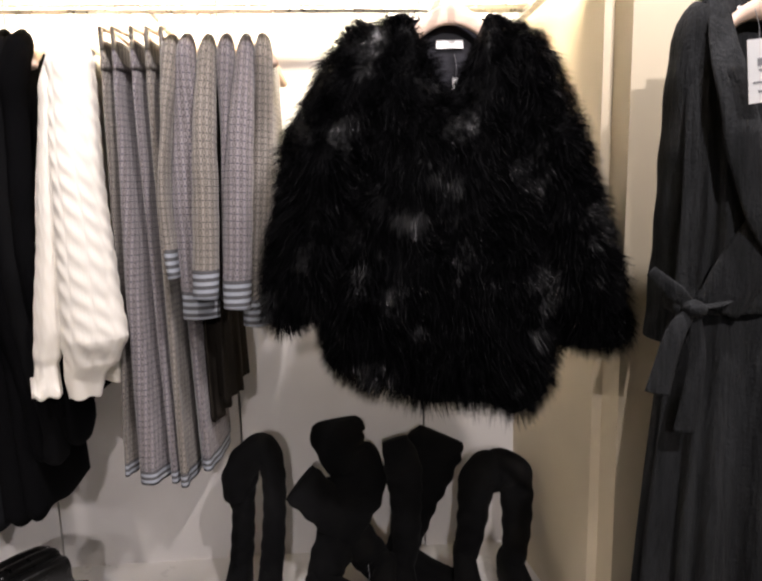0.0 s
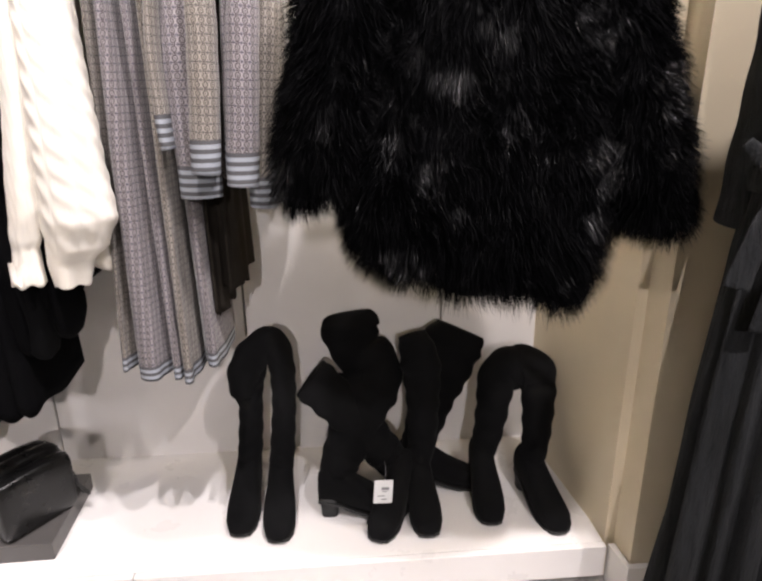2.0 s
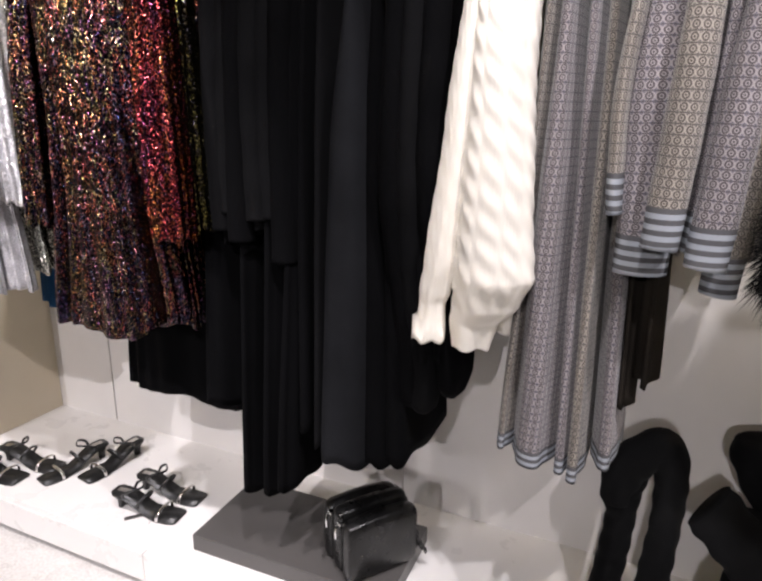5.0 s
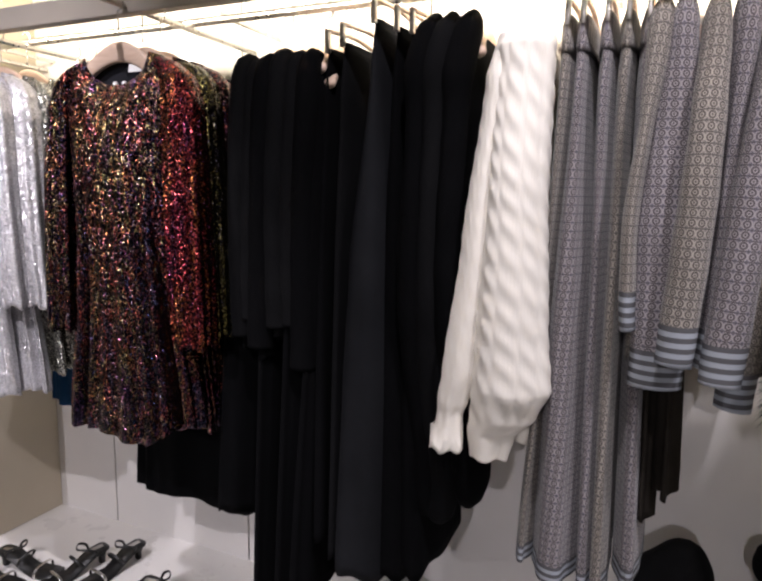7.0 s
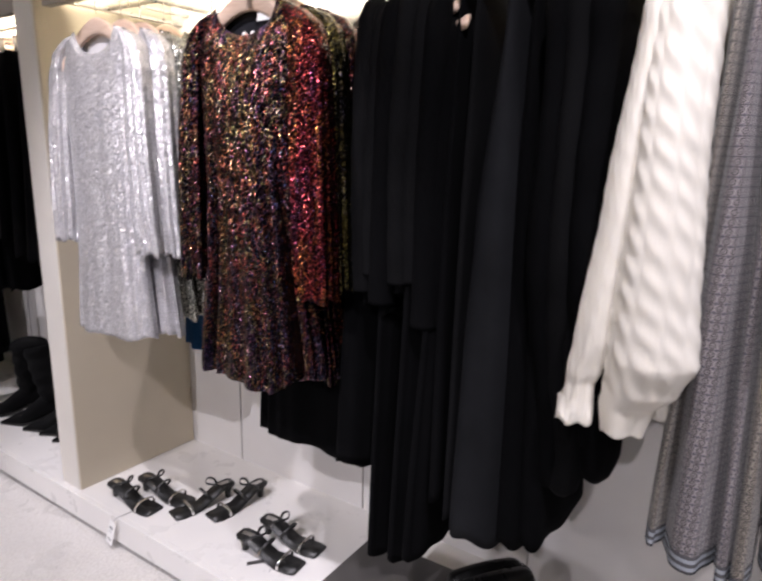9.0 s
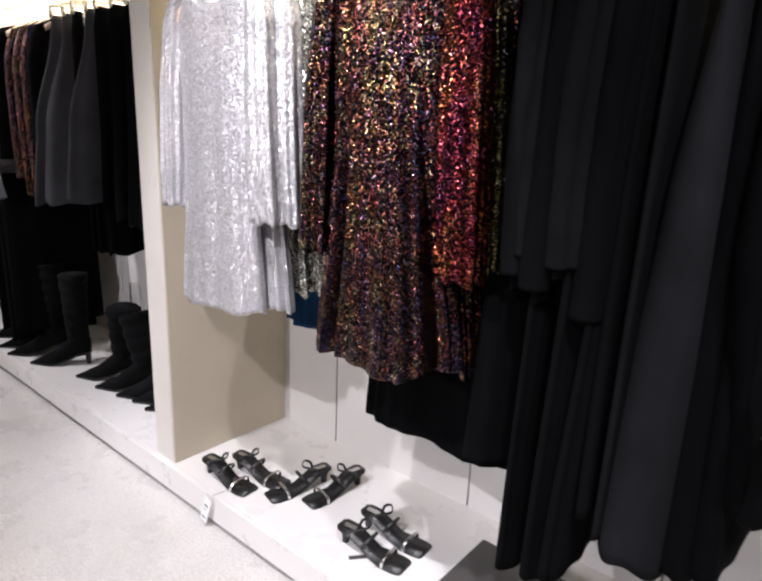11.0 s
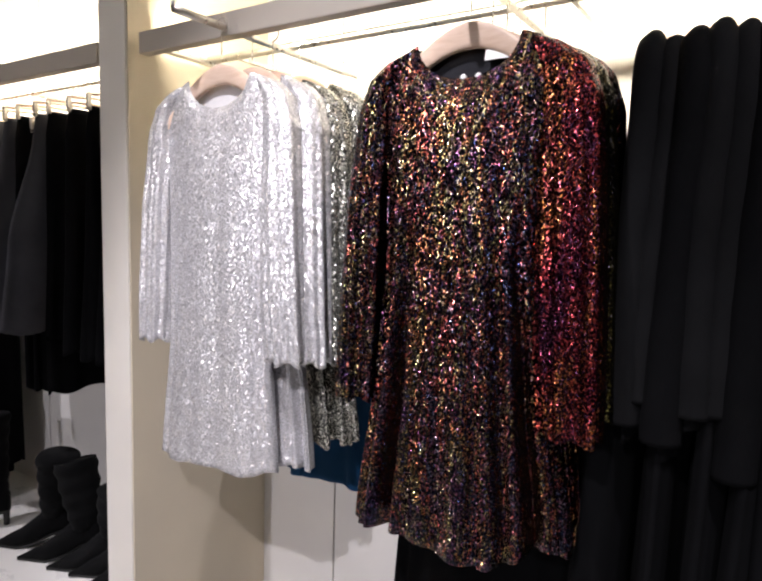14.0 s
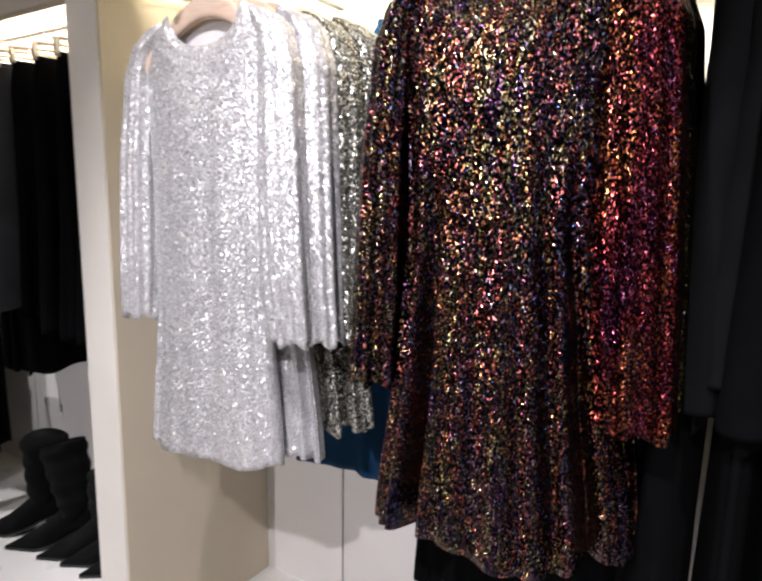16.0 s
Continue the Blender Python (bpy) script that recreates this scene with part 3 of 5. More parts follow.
def dress(label, mat, x, y, z_hem, half_shoulder=0.205, half_hem=0.18, sleeve_z=1.08, depth=0.04, seed=1, lining=SILK, group="", neck=0.092, lift=None, top=1.685, label_card=False, sleeve_r=0.04, left_r=0.03,
          hem_wave=0.006, sleeve_mat=None, grooves=(), hem_shift=0.0, fold=0.013):
    t = thing("dress", label, "dress", group)
    sh = half_shoulder
    body = [(top, x, y, sh - 0.075, 0.016), (top - 0.03, x, y, sh - 0.035, 0.026), (top - 0.09, x, y - 0.004, sh - 0.032, depth * 0.8), (top - 0.22, x, y - 0.008, sh - 0.052, depth), (top - 0.38, x, y - 0.008, sh - 0.055, depth),
            (top - 0.55, x + hem_shift * 0.4, y - 0.004, (sh + half_hem) / 2 - 0.04, depth), (z_hem, x + hem_shift, y, half_hem, depth * 1.25)]
    bm = cloth(body, ((2, 0.25), (7, 0.35), (12, 0.3), (19, 0.25)), fold, 150, 70, seed, 2.5, hem_wave, top_cap=False, lift=lift, bumps=pleats(grooves, top - 0.25, z_hem + 0.12))
    # round neckline: the front rim is drawn down, the back stays up; the shoulders slope away
    for v in bm.verts:
        if v.co.z > top - 0.14:
            u = (v.co.x - x) / neck
            if abs(u) < 1:
                dip = (1 - u * u) ** 0.5 * (0.066 if v.co.y < y else 0.016)
                v.co.z -= dip * max(0.0, 1 - (top - v.co.z) / 0.14)
            else:
                v.co.z -= 0.035 * min(1, (abs(u) - 1) / 0.9) ** 1.4 * max(0.0, 1 - (top - v.co.z) / 0.1)
    part("body", bm, mat, t)
    for s, r in ((-1, left_r), (1, sleeve_r)):
        keys = [(top - 0.012, x + s * (sh - 0.085), y, 0.012, 0.016), (top - 0.028, x + s * (sh - 0.062), y, 0.03, 0.026), (top - 0.06, x + s * (sh - 0.035), y - 0.002, r * 0.85, 0.034), (top - 0.12, x + s * (sh - 0.022), y - 0.006, r, 0.038),
                (top - 0.3, x + s * (sh - 0.012), y - 0.014, r * 1.08, 0.04), (top - 0.48, x + s * (sh - 0.005), y - 0.016, r * 1.1, 0.04), (sleeve_z + 0.015, x + s * (sh + 0.003), y - 0.016, r, 0.034), (sleeve_z, x + s * (sh + 0.003), y - 0.016, r * 0.97, 0.033)]
        part("sleeve", cloth(keys, ((3, 0.4), (6, 0.5), (11, 0.5)), 0.0075, 72, 60, seed + 40 + s, 2.1, 0.006), sleeve_mat if sleeve_mat and s > 0 else mat, t)
    rings = []
    for k, (w, zz) in enumerate(((neck, top - 0.012), (neck * 0.96, top - 0.045), (neck * 0.8, top - 0.085), (neck * 0.3, top - 0.105))):
        rings.append([Vector((x - w + 2 * w * i / 14, y + 0.012 - 0.003 * k, zz)) for i in range(15)])
    part("lining", loft(rings, closed=False), lining, t, "plain lining at the neck")
    broad_hanger(t, x, y - 0.002, top + 0.03)
    if label_card:
        neck_label(t, x + 0.055, y - 0.006, top - 0.03)
        for px in (-0.005, 0.022):
            bm = bmesh.new()
            bmesh.ops.create_uvsphere(bm, u_segments=10, v_segments=8, radius=0.006)
            bm.transform(pose(x + px, y - 0.012, top - 0.064))
            part("button", bm, CARD, t, "small pearl button")
    return t


SIL = "silver dresses on the display arm"
for i, (dx, dy, hem, mt) in enumerate(((0.045, 0.05, 0.835, SILVER), (0.06, 0.1, 0.875, OLDSILVER), (0.09, 0.155, 0.875, OLDSILVER))):
    dress("long-sleeved smoky silver sequin dress hanging behind another", mt, -1.14 + dx, 2.475 + dy, hem, 0.2, 0.18, 1.08, 0.022, 11 + i, SILK, group=SIL, sleeve_r=0.036 + 0.008 * i, sleeve_mat=mt, grooves=((5.55, 0.016, 0.1), (5.9, 0.016, 0.1)))
dress("long-sleeved silver sequin mini dress on a wooden hanger", SILVER, -1.137, 2.475, 0.812, 0.205, 0.178, 1.085, 0.036, 3, SILK, group=SIL, sleeve_r=0.042, left_r=0.034, hem_shift=-0.014, fold=0.006, lift=lambda px: 0.02 * max(0.0, (px + 1.14) / 0.18))
dress("petrol blue satin dress at the back of the display arm", TEAL, -1.055, 2.80, 0.69, 0.19, 0.18, 1.12, 0.03, 21, TEAL, top=1.72)

SEQ = "multicolour sequin dresses on the display arm"
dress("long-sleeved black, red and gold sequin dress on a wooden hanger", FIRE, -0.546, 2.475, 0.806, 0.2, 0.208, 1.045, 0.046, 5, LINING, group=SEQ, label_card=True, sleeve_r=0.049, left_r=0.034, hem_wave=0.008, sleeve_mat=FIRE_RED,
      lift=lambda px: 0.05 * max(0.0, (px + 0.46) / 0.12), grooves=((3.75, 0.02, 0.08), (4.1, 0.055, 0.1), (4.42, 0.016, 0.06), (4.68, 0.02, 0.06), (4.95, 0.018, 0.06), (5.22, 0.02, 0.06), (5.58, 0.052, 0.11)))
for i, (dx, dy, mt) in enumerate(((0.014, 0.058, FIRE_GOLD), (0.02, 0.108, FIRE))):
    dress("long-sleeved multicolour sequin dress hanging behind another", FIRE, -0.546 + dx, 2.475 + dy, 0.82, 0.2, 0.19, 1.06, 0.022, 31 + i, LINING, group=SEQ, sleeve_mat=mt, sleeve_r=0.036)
dress("long black jersey dress at the back of the display arm", BLACK, -0.585, 2.76, 0.50, 0.215, 0.235, 1.0, 0.04, 41, LINING)


# ---- garments side-on along the rail ----
def side_garment(name, label, mat, keys, seed, category, group="", hang="hanger", sleeve=None, folds=((2, 0.6), (5, 0.5), (9, 0.35)), depth=0.01, band=None, cuff=None, power=2.2, sleeve_mat=None, hem_wave=0.008):
    t = thing(name, label, category, group)
    skin = cloth(keys, folds, depth, 64, 46, seed, power, hem_wave)
    if band:
        striped(skin, "body", mat, t, keys[-1][0] - 0.002, keys[-1][0] + band[0], band[1], "hem_stripe")
    else:
        part("body", skin, mat, t)
    x, y, z = keys[0][1], keys[0][2], keys[0][0]
    if hang == "hanger":
        hanger(t, x, y, z + 0.012, 0.14, 90, hook_z=1.815, thick=0.008)
    elif hang == "clips":
        part("hanger", wire([(x, y - 0.146, z + 0.032), (x, y, z + 0.046), (x, y + 0.146, z + 0.032)], 0.005, 8, 10), WOOD, t, "pale wooden clip hanger")
        part("hook", wire([(x, y, z + 0.046), (x, y, 1.80), (x + 0.008, y + 0.012, 1.828), (x, y + 0.024, 1.815)], 0.0017, 6, 14), CHROME, t, "chrome hook")
        for s in (-0.14, 0.14):
            c = box(x - 0.0045, x + 0.0045, y + s - 0.007, y + s + 0.007, z - 0.012, z + 0.034, 0.002)
            part("clip", c, STEEL, t, "chrome clip")
    if sleeve:
        skin = tube(sleeve, 26, 44, 0.04, 6, seed, cap=True)
        if cuff:
            striped(skin, "sleeve", sleeve_mat or mat, t, sleeve[-1][2] - 0.002, sleeve[-1][2] + cuff[0], cuff[1], "cuff_stripe")
        else:
            part("sleeve", skin, sleeve_mat or mat, t)
    return t


YR = 2.72
# black tops
rnd = random.Random(12)
for i in range(6):
    x = -0.278 + 0.033 * i
    d, e = rnd.uniform(-0.012, 0.012), rnd.uniform(-0.012, 0.008)
    low = (1.06, 1.10, 1.04, 1.09, 1.095, 1.0)[i]
    side_garment("long_sleeved_top", "thin black long-sleeved top on a wooden hanger", BLACK if i in (2, 5) else CHARCOAL,
                 [(1.69 + e, x, YR, 0.009, 0.09), (1.66 + e, x, YR + d, 0.014, 0.155), (1.5, x, YR + d, 0.018, 0.165), (low - 0.03, x, YR + d, 0.022, 0.165)], 50 + i, "top", "black tops on the rail",
                 sleeve=[(x, YR - 0.10 + d, 1.672 + e, 0.012, 0.02), (x, YR - 0.145 + d, 1.655 + e, 0.024, 0.03), (x + 0.003, YR - 0.165 + d, 1.57, 0.026, 0.032), (x - 0.004, YR - 0.17 + d, 1.35, 0.026, 0.03), (x - 0.006 + e, YR - 0.165 + d, low, 0.032, 0.03)])
# long black dresses and trousers
side_garment("flared_black_dress", "flared black dress hanging at the end of the rail", BLACK, [(1.66, -0.268, YR + 0.02, 0.008, 0.1), (1.5, -0.272, YR + 0.01, 0.012, 0.17), (1.3, -0.30, YR, 0.03, 0.17), (0.95, -0.32, YR - 0.01, 0.045, 0.17), (0.61, -0.335, YR - 0.01, 0.055, 0.17)], 59, "dress")
for i, (x, xh, hem, w, mt, top) in enumerate(((-0.22, -0.235, 0.40, 0.036, BLACK, 1.64), (-0.15, -0.17, 0.415, 0.036, BLACK, 1.64), (-0.09, -0.12, 0.44, 0.03, BLACK, 1.66))):
    side_garment("long_black_dress", "long black jersey dress hanging side-on", mt, [(top, x, YR, 0.012, 0.1), (top - 0.05, x, YR, 0.018, 0.17), (1.2, x - 0.004, YR, w * 0.8, 0.18), (hem, xh, YR - 0.01, w, 0.19)], 60 + i, "dress", "black dresses on the rail")
for i, (x, xh, hem, w, mt, top, dy) in enumerate(((-0.075, -0.075, 0.60, 0.03, BLACK, 1.69, 0.0), (-0.04, -0.04, 0.56, 0.034, CHARCOAL, 1.70, 0.0), (0.04, 0.028, 0.55, 0.078, NAVY, 1.735, -0.04), (0.082, 0.1, 0.55, 0.05, BLACK, 1.72, -0.005), (0.112, 0.145, 0.56, 0.04, BLACK, 1.715, 0.01))):
    side_garment("black_trousers", "dark wide-legged trousers hung from a clip hanger", mt, [(top, x, YR + dy / 2, 0.012, 0.13), (top - 0.1, x, YR + dy / 2, 0.02, 0.145), (1.25, (2 * x + xh) / 3, YR - 0.01 + dy, w * 0.72, 0.155), (0.95, (x + xh) / 2, YR - 0.01 + dy, w * 0.9, 0.16), (hem, xh, YR - 0.01 + dy, w, 0.165)],
                 70 + i, "trousers", "dark trousers on the rail", hang="clips", depth=0.007, folds=((2, 0.5), (4, 0.5), (7, 0.3)))
for i, x in enumerate((0.155, 0.19, 0.23)):
    sx, lo = x - 0.012, (0.70, 0.69, 0.74)[i]
    hx = (0.175, 0.20, 0.262)[i]
    t = side_garment("black_cardigan", "black knitted cardigan with full sleeves on a hanger", BLACK if i != 1 else CHARCOAL,
                     [(1.70, x, YR, 0.014, 0.1), (1.66, x, YR, 0.018, 0.17), (1.2, x, YR + 0.02, 0.022, 0.19), (0.83, x + 0.02, YR + 0.02, 0.026, 0.19)], 80 + i, "cardigan", "black cardigans on the rail",
                     sleeve=[(x, YR - 0.10, 1.715, 0.012, 0.02), (x, YR - 0.14, 1.70, 0.028, 0.034), (sx, YR - 0.165, 1.62, 0.031, 0.04), (sx, YR - 0.165, 1.52, 0.024, 0.036), (sx - 0.004, YR - 0.17, 1.2, 0.03, 0.035), (hx - 0.02, YR - 0.13, 0.95, 0.03, 0.04), (hx, YR - 0.12, 0.83, 0.043, 0.045), (hx, YR - 0.12, lo + 0.03, 0.034, 0.038), (hx - 0.006, YR - 0.12, lo, 0.018, 0.02)])


# ---- cream sweater ----
def cables(a, z):
    """Rope cables side by side down the knit: slanting strands in each column, with a purl groove between columns."""
    q = a * 10 / (2 * math.pi) + 0.12 * math.sin(z * 9)
    col, u = math.floor(q), 2 * (q - math.floor(q)) - 1
    strand = 0.5 + 0.5 * math.sin(z * 126 + u * 2.5 + col * 2.4 + 0.5 * math.sin(z * 23 + col * 1.7))
    return 0.0036 * (1 - u * u) ** 0.7 * (0.2 + 0.8 * strand ** 1.2) + 0.0004 * math.sin(a * 60)


def sweater():
    t = thing("sweater", "cream cable-knit sweater with balloon sleeves on a hanger", "sweater")
    x = 0.335
    body = [(1.695, x, YR, 0.03, 0.1), (1.66, x, YR, 0.045, 0.17), (1.3, x, YR + 0.02, 0.045, 0.18), (1.0, x + 0.01, YR + 0.03, 0.05, 0.17), (0.93, x + 0.02, YR + 0.03, 0.045, 0.16), (0.895, x + 0.025, YR + 0.03, 0.04, 0.15)]
    part("body", cloth(body, ((2, 0.4), (5, 0.4)), 0.008, 140, 120, 5, 2.2, 0.003, bumps=cables), KNIT, t)
    big = [(1.69, 0.35, YR - 0.13, 0.036, 0.04), (1.655, 0.345, YR - 0.165, 0.05, 0.05), (1.4, 0.345, YR - 0.185, 0.055, 0.055), (1.15, 0.348, YR - 0.19, 0.066, 0.06), (1.03, 0.352, YR - 0.19, 0.073, 0.062), (0.97, 0.338, YR - 0.185, 0.06, 0.052), (0.935, 0.318, YR - 0.185, 0.046, 0.04), (0.885, 0.315, YR - 0.185, 0.036, 0.034)]
    part("sleeve", cloth(big, ((2, 0.5), (4, 0.5)), 0.006, 150, 190, 6, 2.1, 0.003, bumps=lambda a, z: cables(a, z) * min(1, max(0.1, (z - 0.93) * 20))), KNIT, t, "balloon sleeve with twisted cables")
    slim = [(1.68, 0.312, YR - 0.15, 0.02, 0.03), (1.6, 0.306, YR - 0.178, 0.026, 0.034), (1.3, 0.282, YR - 0.19, 0.032, 0.034), (1.05, 0.256, YR - 0.195, 0.033, 0.034), (0.99, 0.243, YR - 0.195, 0.028, 0.03), (0.965, 0.238, YR - 0.195, 0.022, 0.026), (0.89, 0.232, YR - 0.195, 0.03, 0.032)]
    part("sleeve", cloth(slim, ((2, 0.5), (5, 0.5)), 0.004, 100, 130, 7, 2.1, 0.004, bumps=lambda a, z: 0.35 * cables(a, z)), KNIT, t, "narrow fold of the second sleeve")
    hanger(t, x, YR, 1.708, 0.17, 90)


sweater()

# ---- jacquard trousers and cardigans ----
for i, (xt, xh, hem, w, dy, mt) in enumerate(((0.41, 0.382, 0.65, 0.022, 0.03, JAC_B), (0.437, 0.443, 0.638, 0.05, 0.0, JAC_A), (0.478, 0.50, 0.632, 0.022, 0.01, JAC_A), (0.512, 0.528, 0.626, 0.02, 0.0, JAC_B), (0.545, 0.578, 0.655, 0.026, 0.02, JAC_A))):
    keys = [(1.703, xt, YR, 0.014, 0.14), (1.6, xt, YR - 0.004, 0.017, 0.15), (1.1, (xt + xh) / 2, YR - 0.01 + dy, w * 0.85, 0.155), (hem, xh, YR - 0.01 + dy, w, 0.16)]
    t = side_garment("knitted_trousers", "grey jacquard-knit wide trousers with striped hems", mt, keys, 90 + i, "trousers", "jacquard trousers on the rail", hang="clips", depth=0.005, hem_wave=0.0, band=(0.036, 5))
    wb = [(1.712, xt, YR, 0.0125, 0.135), (1.7, xt, YR, 0.016, 0.143), (1.645, xt, YR - 0.002, 0.0185, 0.149)]
    part("waistband", cloth(wb, ((3, 0.3),), 0.002, 40, 6, i, 2.2, 0), mt, t, "knitted waistband")
# each: top x, elbow x, cuff x, cuff height, sleeve half width, distance forward
for i, (xt, xe, xc, zc, r, dy, mt) in enumerate(((0.565, 0.542, 0.55, 1.165, 0.013, 0.0, JAC_B), (0.60, 0.592, 0.60, 1.062, 0.044, 0.03, JAC_A), (0.648, 0.638, 0.624, 1.118, 0.029, -0.025, JAC_B),
                                               (0.69, 0.682, 0.672, 1.11, 0.016, 0.02, JAC_A), (0.735, 0.712, 0.694, 1.092, 0.032, -0.02, JAC_A), (0.775, 0.75, 0.725, 1.035, 0.03, 0.05, JAC_B))):
    keys = [(1.70, xt, YR, 0.013, 0.09), (1.66, xt, YR, 0.018, 0.16), (1.3, xt, YR + 0.02, 0.02, 0.18), (1.1, xt, YR + 0.03, 0.02, 0.18)]
    yy = YR - 0.2 + dy
    sl = [(xt, YR - 0.1, 1.705, 0.014, 0.03), (xt, YR - 0.15, 1.665, 0.022, 0.035), ((xt + xe) / 2, yy + 0.01, 1.5, r * 0.9, 0.03), (xe, yy, 1.36, r, 0.034), ((xe + xc) / 2, yy, 1.22, r * 1.02, 0.034), (xc, yy, zc, r, 0.03)]
    side_garment("jacquard_cardigan", "grey jacquard-knit cardigan with striped cuffs on a hanger", mt, keys, 110 + i, "cardigan", "jacquard cardigans on the rail", sleeve=sl, cuff=(0.068, 8))
for i, (x, hem, w) in enumerate(((0.586, 0.775, 0.022), (0.624, 0.83, 0.022))):
    keys = [(1.66, x, YR + 0.04, 0.02, 0.13), (1.2, x, YR + 0.04, 0.022, 0.13), (hem, x + 0.01, YR + 0.03, w, 0.14)]
    side_garment("dark_skirt", "dark brown pleated skirt with a ribbed hem", BROWN, keys, 130 + i, "skirt", "brown skirts on the rail", hang="clips", folds=((9, 0.8), (14, 0.4)), depth=0.01)


# ---- fur coat ----
def strands(meshes, count, length, seed, thick=0.0008):
    """Tapered hairs rooted on the skins, combed downwards and ruffled in tufts."""
    rng = np.random.default_rng(seed)
    tri, nor = [], []
    for bm in meshes:
        for f in bm.faces:
            c = [v.co for v in f.verts]
            for k in range(1, len(c) - 1):
                tri.append((c[0], c[k], c[k + 1]))
                nor.append(f.normal)
    tri, nor = np.array([[tuple(p) for p in q] for q in tri]), np.array([tuple(q) for q in nor])
    area = np.linalg.norm(np.cross(tri[:, 1] - tri[:, 0], tri[:, 2] - tri[:, 0]), axis=1)
    pick = rng.choice(len(tri), count, p=area / area.sum())
    a, b = rng.random(count), rng.random(count)
    flip = a + b > 1
    a[flip], b[flip] = 1 - a[flip], 1 - b[flip]
    t3 = tri[pick]
    root = t3[:, 0] + (t3[:, 1] - t3[:, 0]) * a[:, None] + (t3[:, 2] - t3[:, 0]) * b[:, None]
    n = nor[pick]
    wob = np.array([tuple(noise.noise_vector(Vector(p) * 24.0) + 0.7 * noise.noise_vector(Vector(p) * 7.0)) for p in root])
    d = n * 0.85 + np.array([0, 0, -0.5]) + wob * 0.8 + rng.normal(0, 0.2, (count, 3))
    d /= np.linalg.norm(d, axis=1)[:, None]
    ln = length * (0.55 + 0.7 * rng.random(count))
    side = np.cross(d, rng.normal(0, 1, (count, 3)))
    side /= np.linalg.norm(side, axis=1)[:, None]
    fall = np.array([0, 0, -1.0])
    p0 = root - n * 0.002
    p1 = p0 + d * (ln * 0.5)[:, None] + fall * (ln * 0.06)[:, None]
    p2 = p0 + d * ln[:, None] + fall * (ln * 0.28)[:, None]
    w = thick * (0.7 + 0.6 * rng.random(count))[:, None]
    verts = np.stack([p0 - side * w, p0 + side * w, p1 - side * w * 0.8, p1 + side * w * 0.8, p2], 1).reshape(-1, 3)
    i = np.arange(count) * 5
    faces = np.concatenate([np.stack([i, i + 1, i + 3], 1), np.stack([i, i + 3, i + 2], 1), np.stack([i + 2, i + 3, i + 4], 1)])
    me = bpy.data.meshes.new("fur")
    me.from_pydata(verts.tolist(), [], faces.tolist())
    me.materials.append(FUR)
    return me


def fur_coat():
    t = thing("fur_coat", "shaggy black faux fur coat on a wooden hanger", "coat")
    x, y = 1.185, 2.46
    keys = [(1.728, x, y, 0.12, 0.03), (1.69, x, y, 0.165, 0.06), (1.55, x, y - 0.01, 0.2, 0.09), (1.3, x, y - 0.02, 0.24, 0.11), (1.08, x - 0.025, y - 0.02, 0.268, 0.12), (0.98, x - 0.03, y - 0.02, 0.258, 0.115), (0.92, x - 0.02, y - 0.02, 0.235, 0.105), (0.885, x, y - 0.02, 0.18, 0.09)]
    body = cloth(keys, ((2, 0.5), (5, 0.4)), 0.012, 72, 44, 8, 2.3, 0.01, top_cap=False, lift=lambda px: 0.045 * (1.2 - px) / 0.25)
    for v in body.verts:
        u = (v.co.x - x) / 0.085
        if v.co.z > 1.48 and abs(u) < 1:
            if v.co.y < y:
                v.co.z -= (1 - abs(u)) * 0.17 * max(0, (v.co.z - 1.48) / 0.23)
    skins = []
    left = tube([(x - 0.13, y, 1.675, 0.06, 0.05), (x - 0.18, y - 0.005, 1.61, 0.082, 0.07), (x - 0.265, y - 0.015, 1.42, 0.092, 0.085), (x - 0.312, y - 0.02, 1.2, 0.09, 0.085), (x - 0.345, y - 0.02, 1.11, 0.075, 0.075), (x - 0.34, y - 0.02, 1.085, 0.05, 0.055)], 30, 36, 0.05, 5, 3)
    right = tube([(x + 0.13, y, 1.675, 0.06, 0.05), (x + 0.155, y - 0.005, 1.61, 0.082, 0.07), (x + 0.222, y - 0.02, 1.4, 0.088, 0.085), (x + 0.29, y - 0.035, 1.15, 0.095, 0.09), (x + 0.318, y - 0.04, 1.04, 0.085, 0.08), (x + 0.318, y - 0.04, 1.015, 0.06, 0.06)], 30, 36, 0.05, 5, 4)
    skins = [body, left, right]
    for s in skins:
        bmesh.ops.recalc_face_normals(s, faces=s.faces)
        s.normal_update()
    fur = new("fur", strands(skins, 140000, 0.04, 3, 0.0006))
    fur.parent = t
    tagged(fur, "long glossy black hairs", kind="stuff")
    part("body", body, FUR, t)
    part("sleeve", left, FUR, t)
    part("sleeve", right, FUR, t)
    rings = [[Vector((x - 0.085 + 0.17 * i / 12, y + 0.02 - k * 0.006, 1.72 - k * 0.075)) for i in range(13)] for k in range(4)]
    part("lining", loft(rings, closed=False), LINING, t, "dark satin lining")
    neck_label(t, x + 0.01, y + 0.012, 1.672, 0, 0.06, 0.018)
    tag_card(t, x + 0.02, y - 0.0, 1.60, 0.012, 0.035)
    broad_hanger(t, x + 0.01, y - 0.002, 1.755, 0.13)


fur_coat()


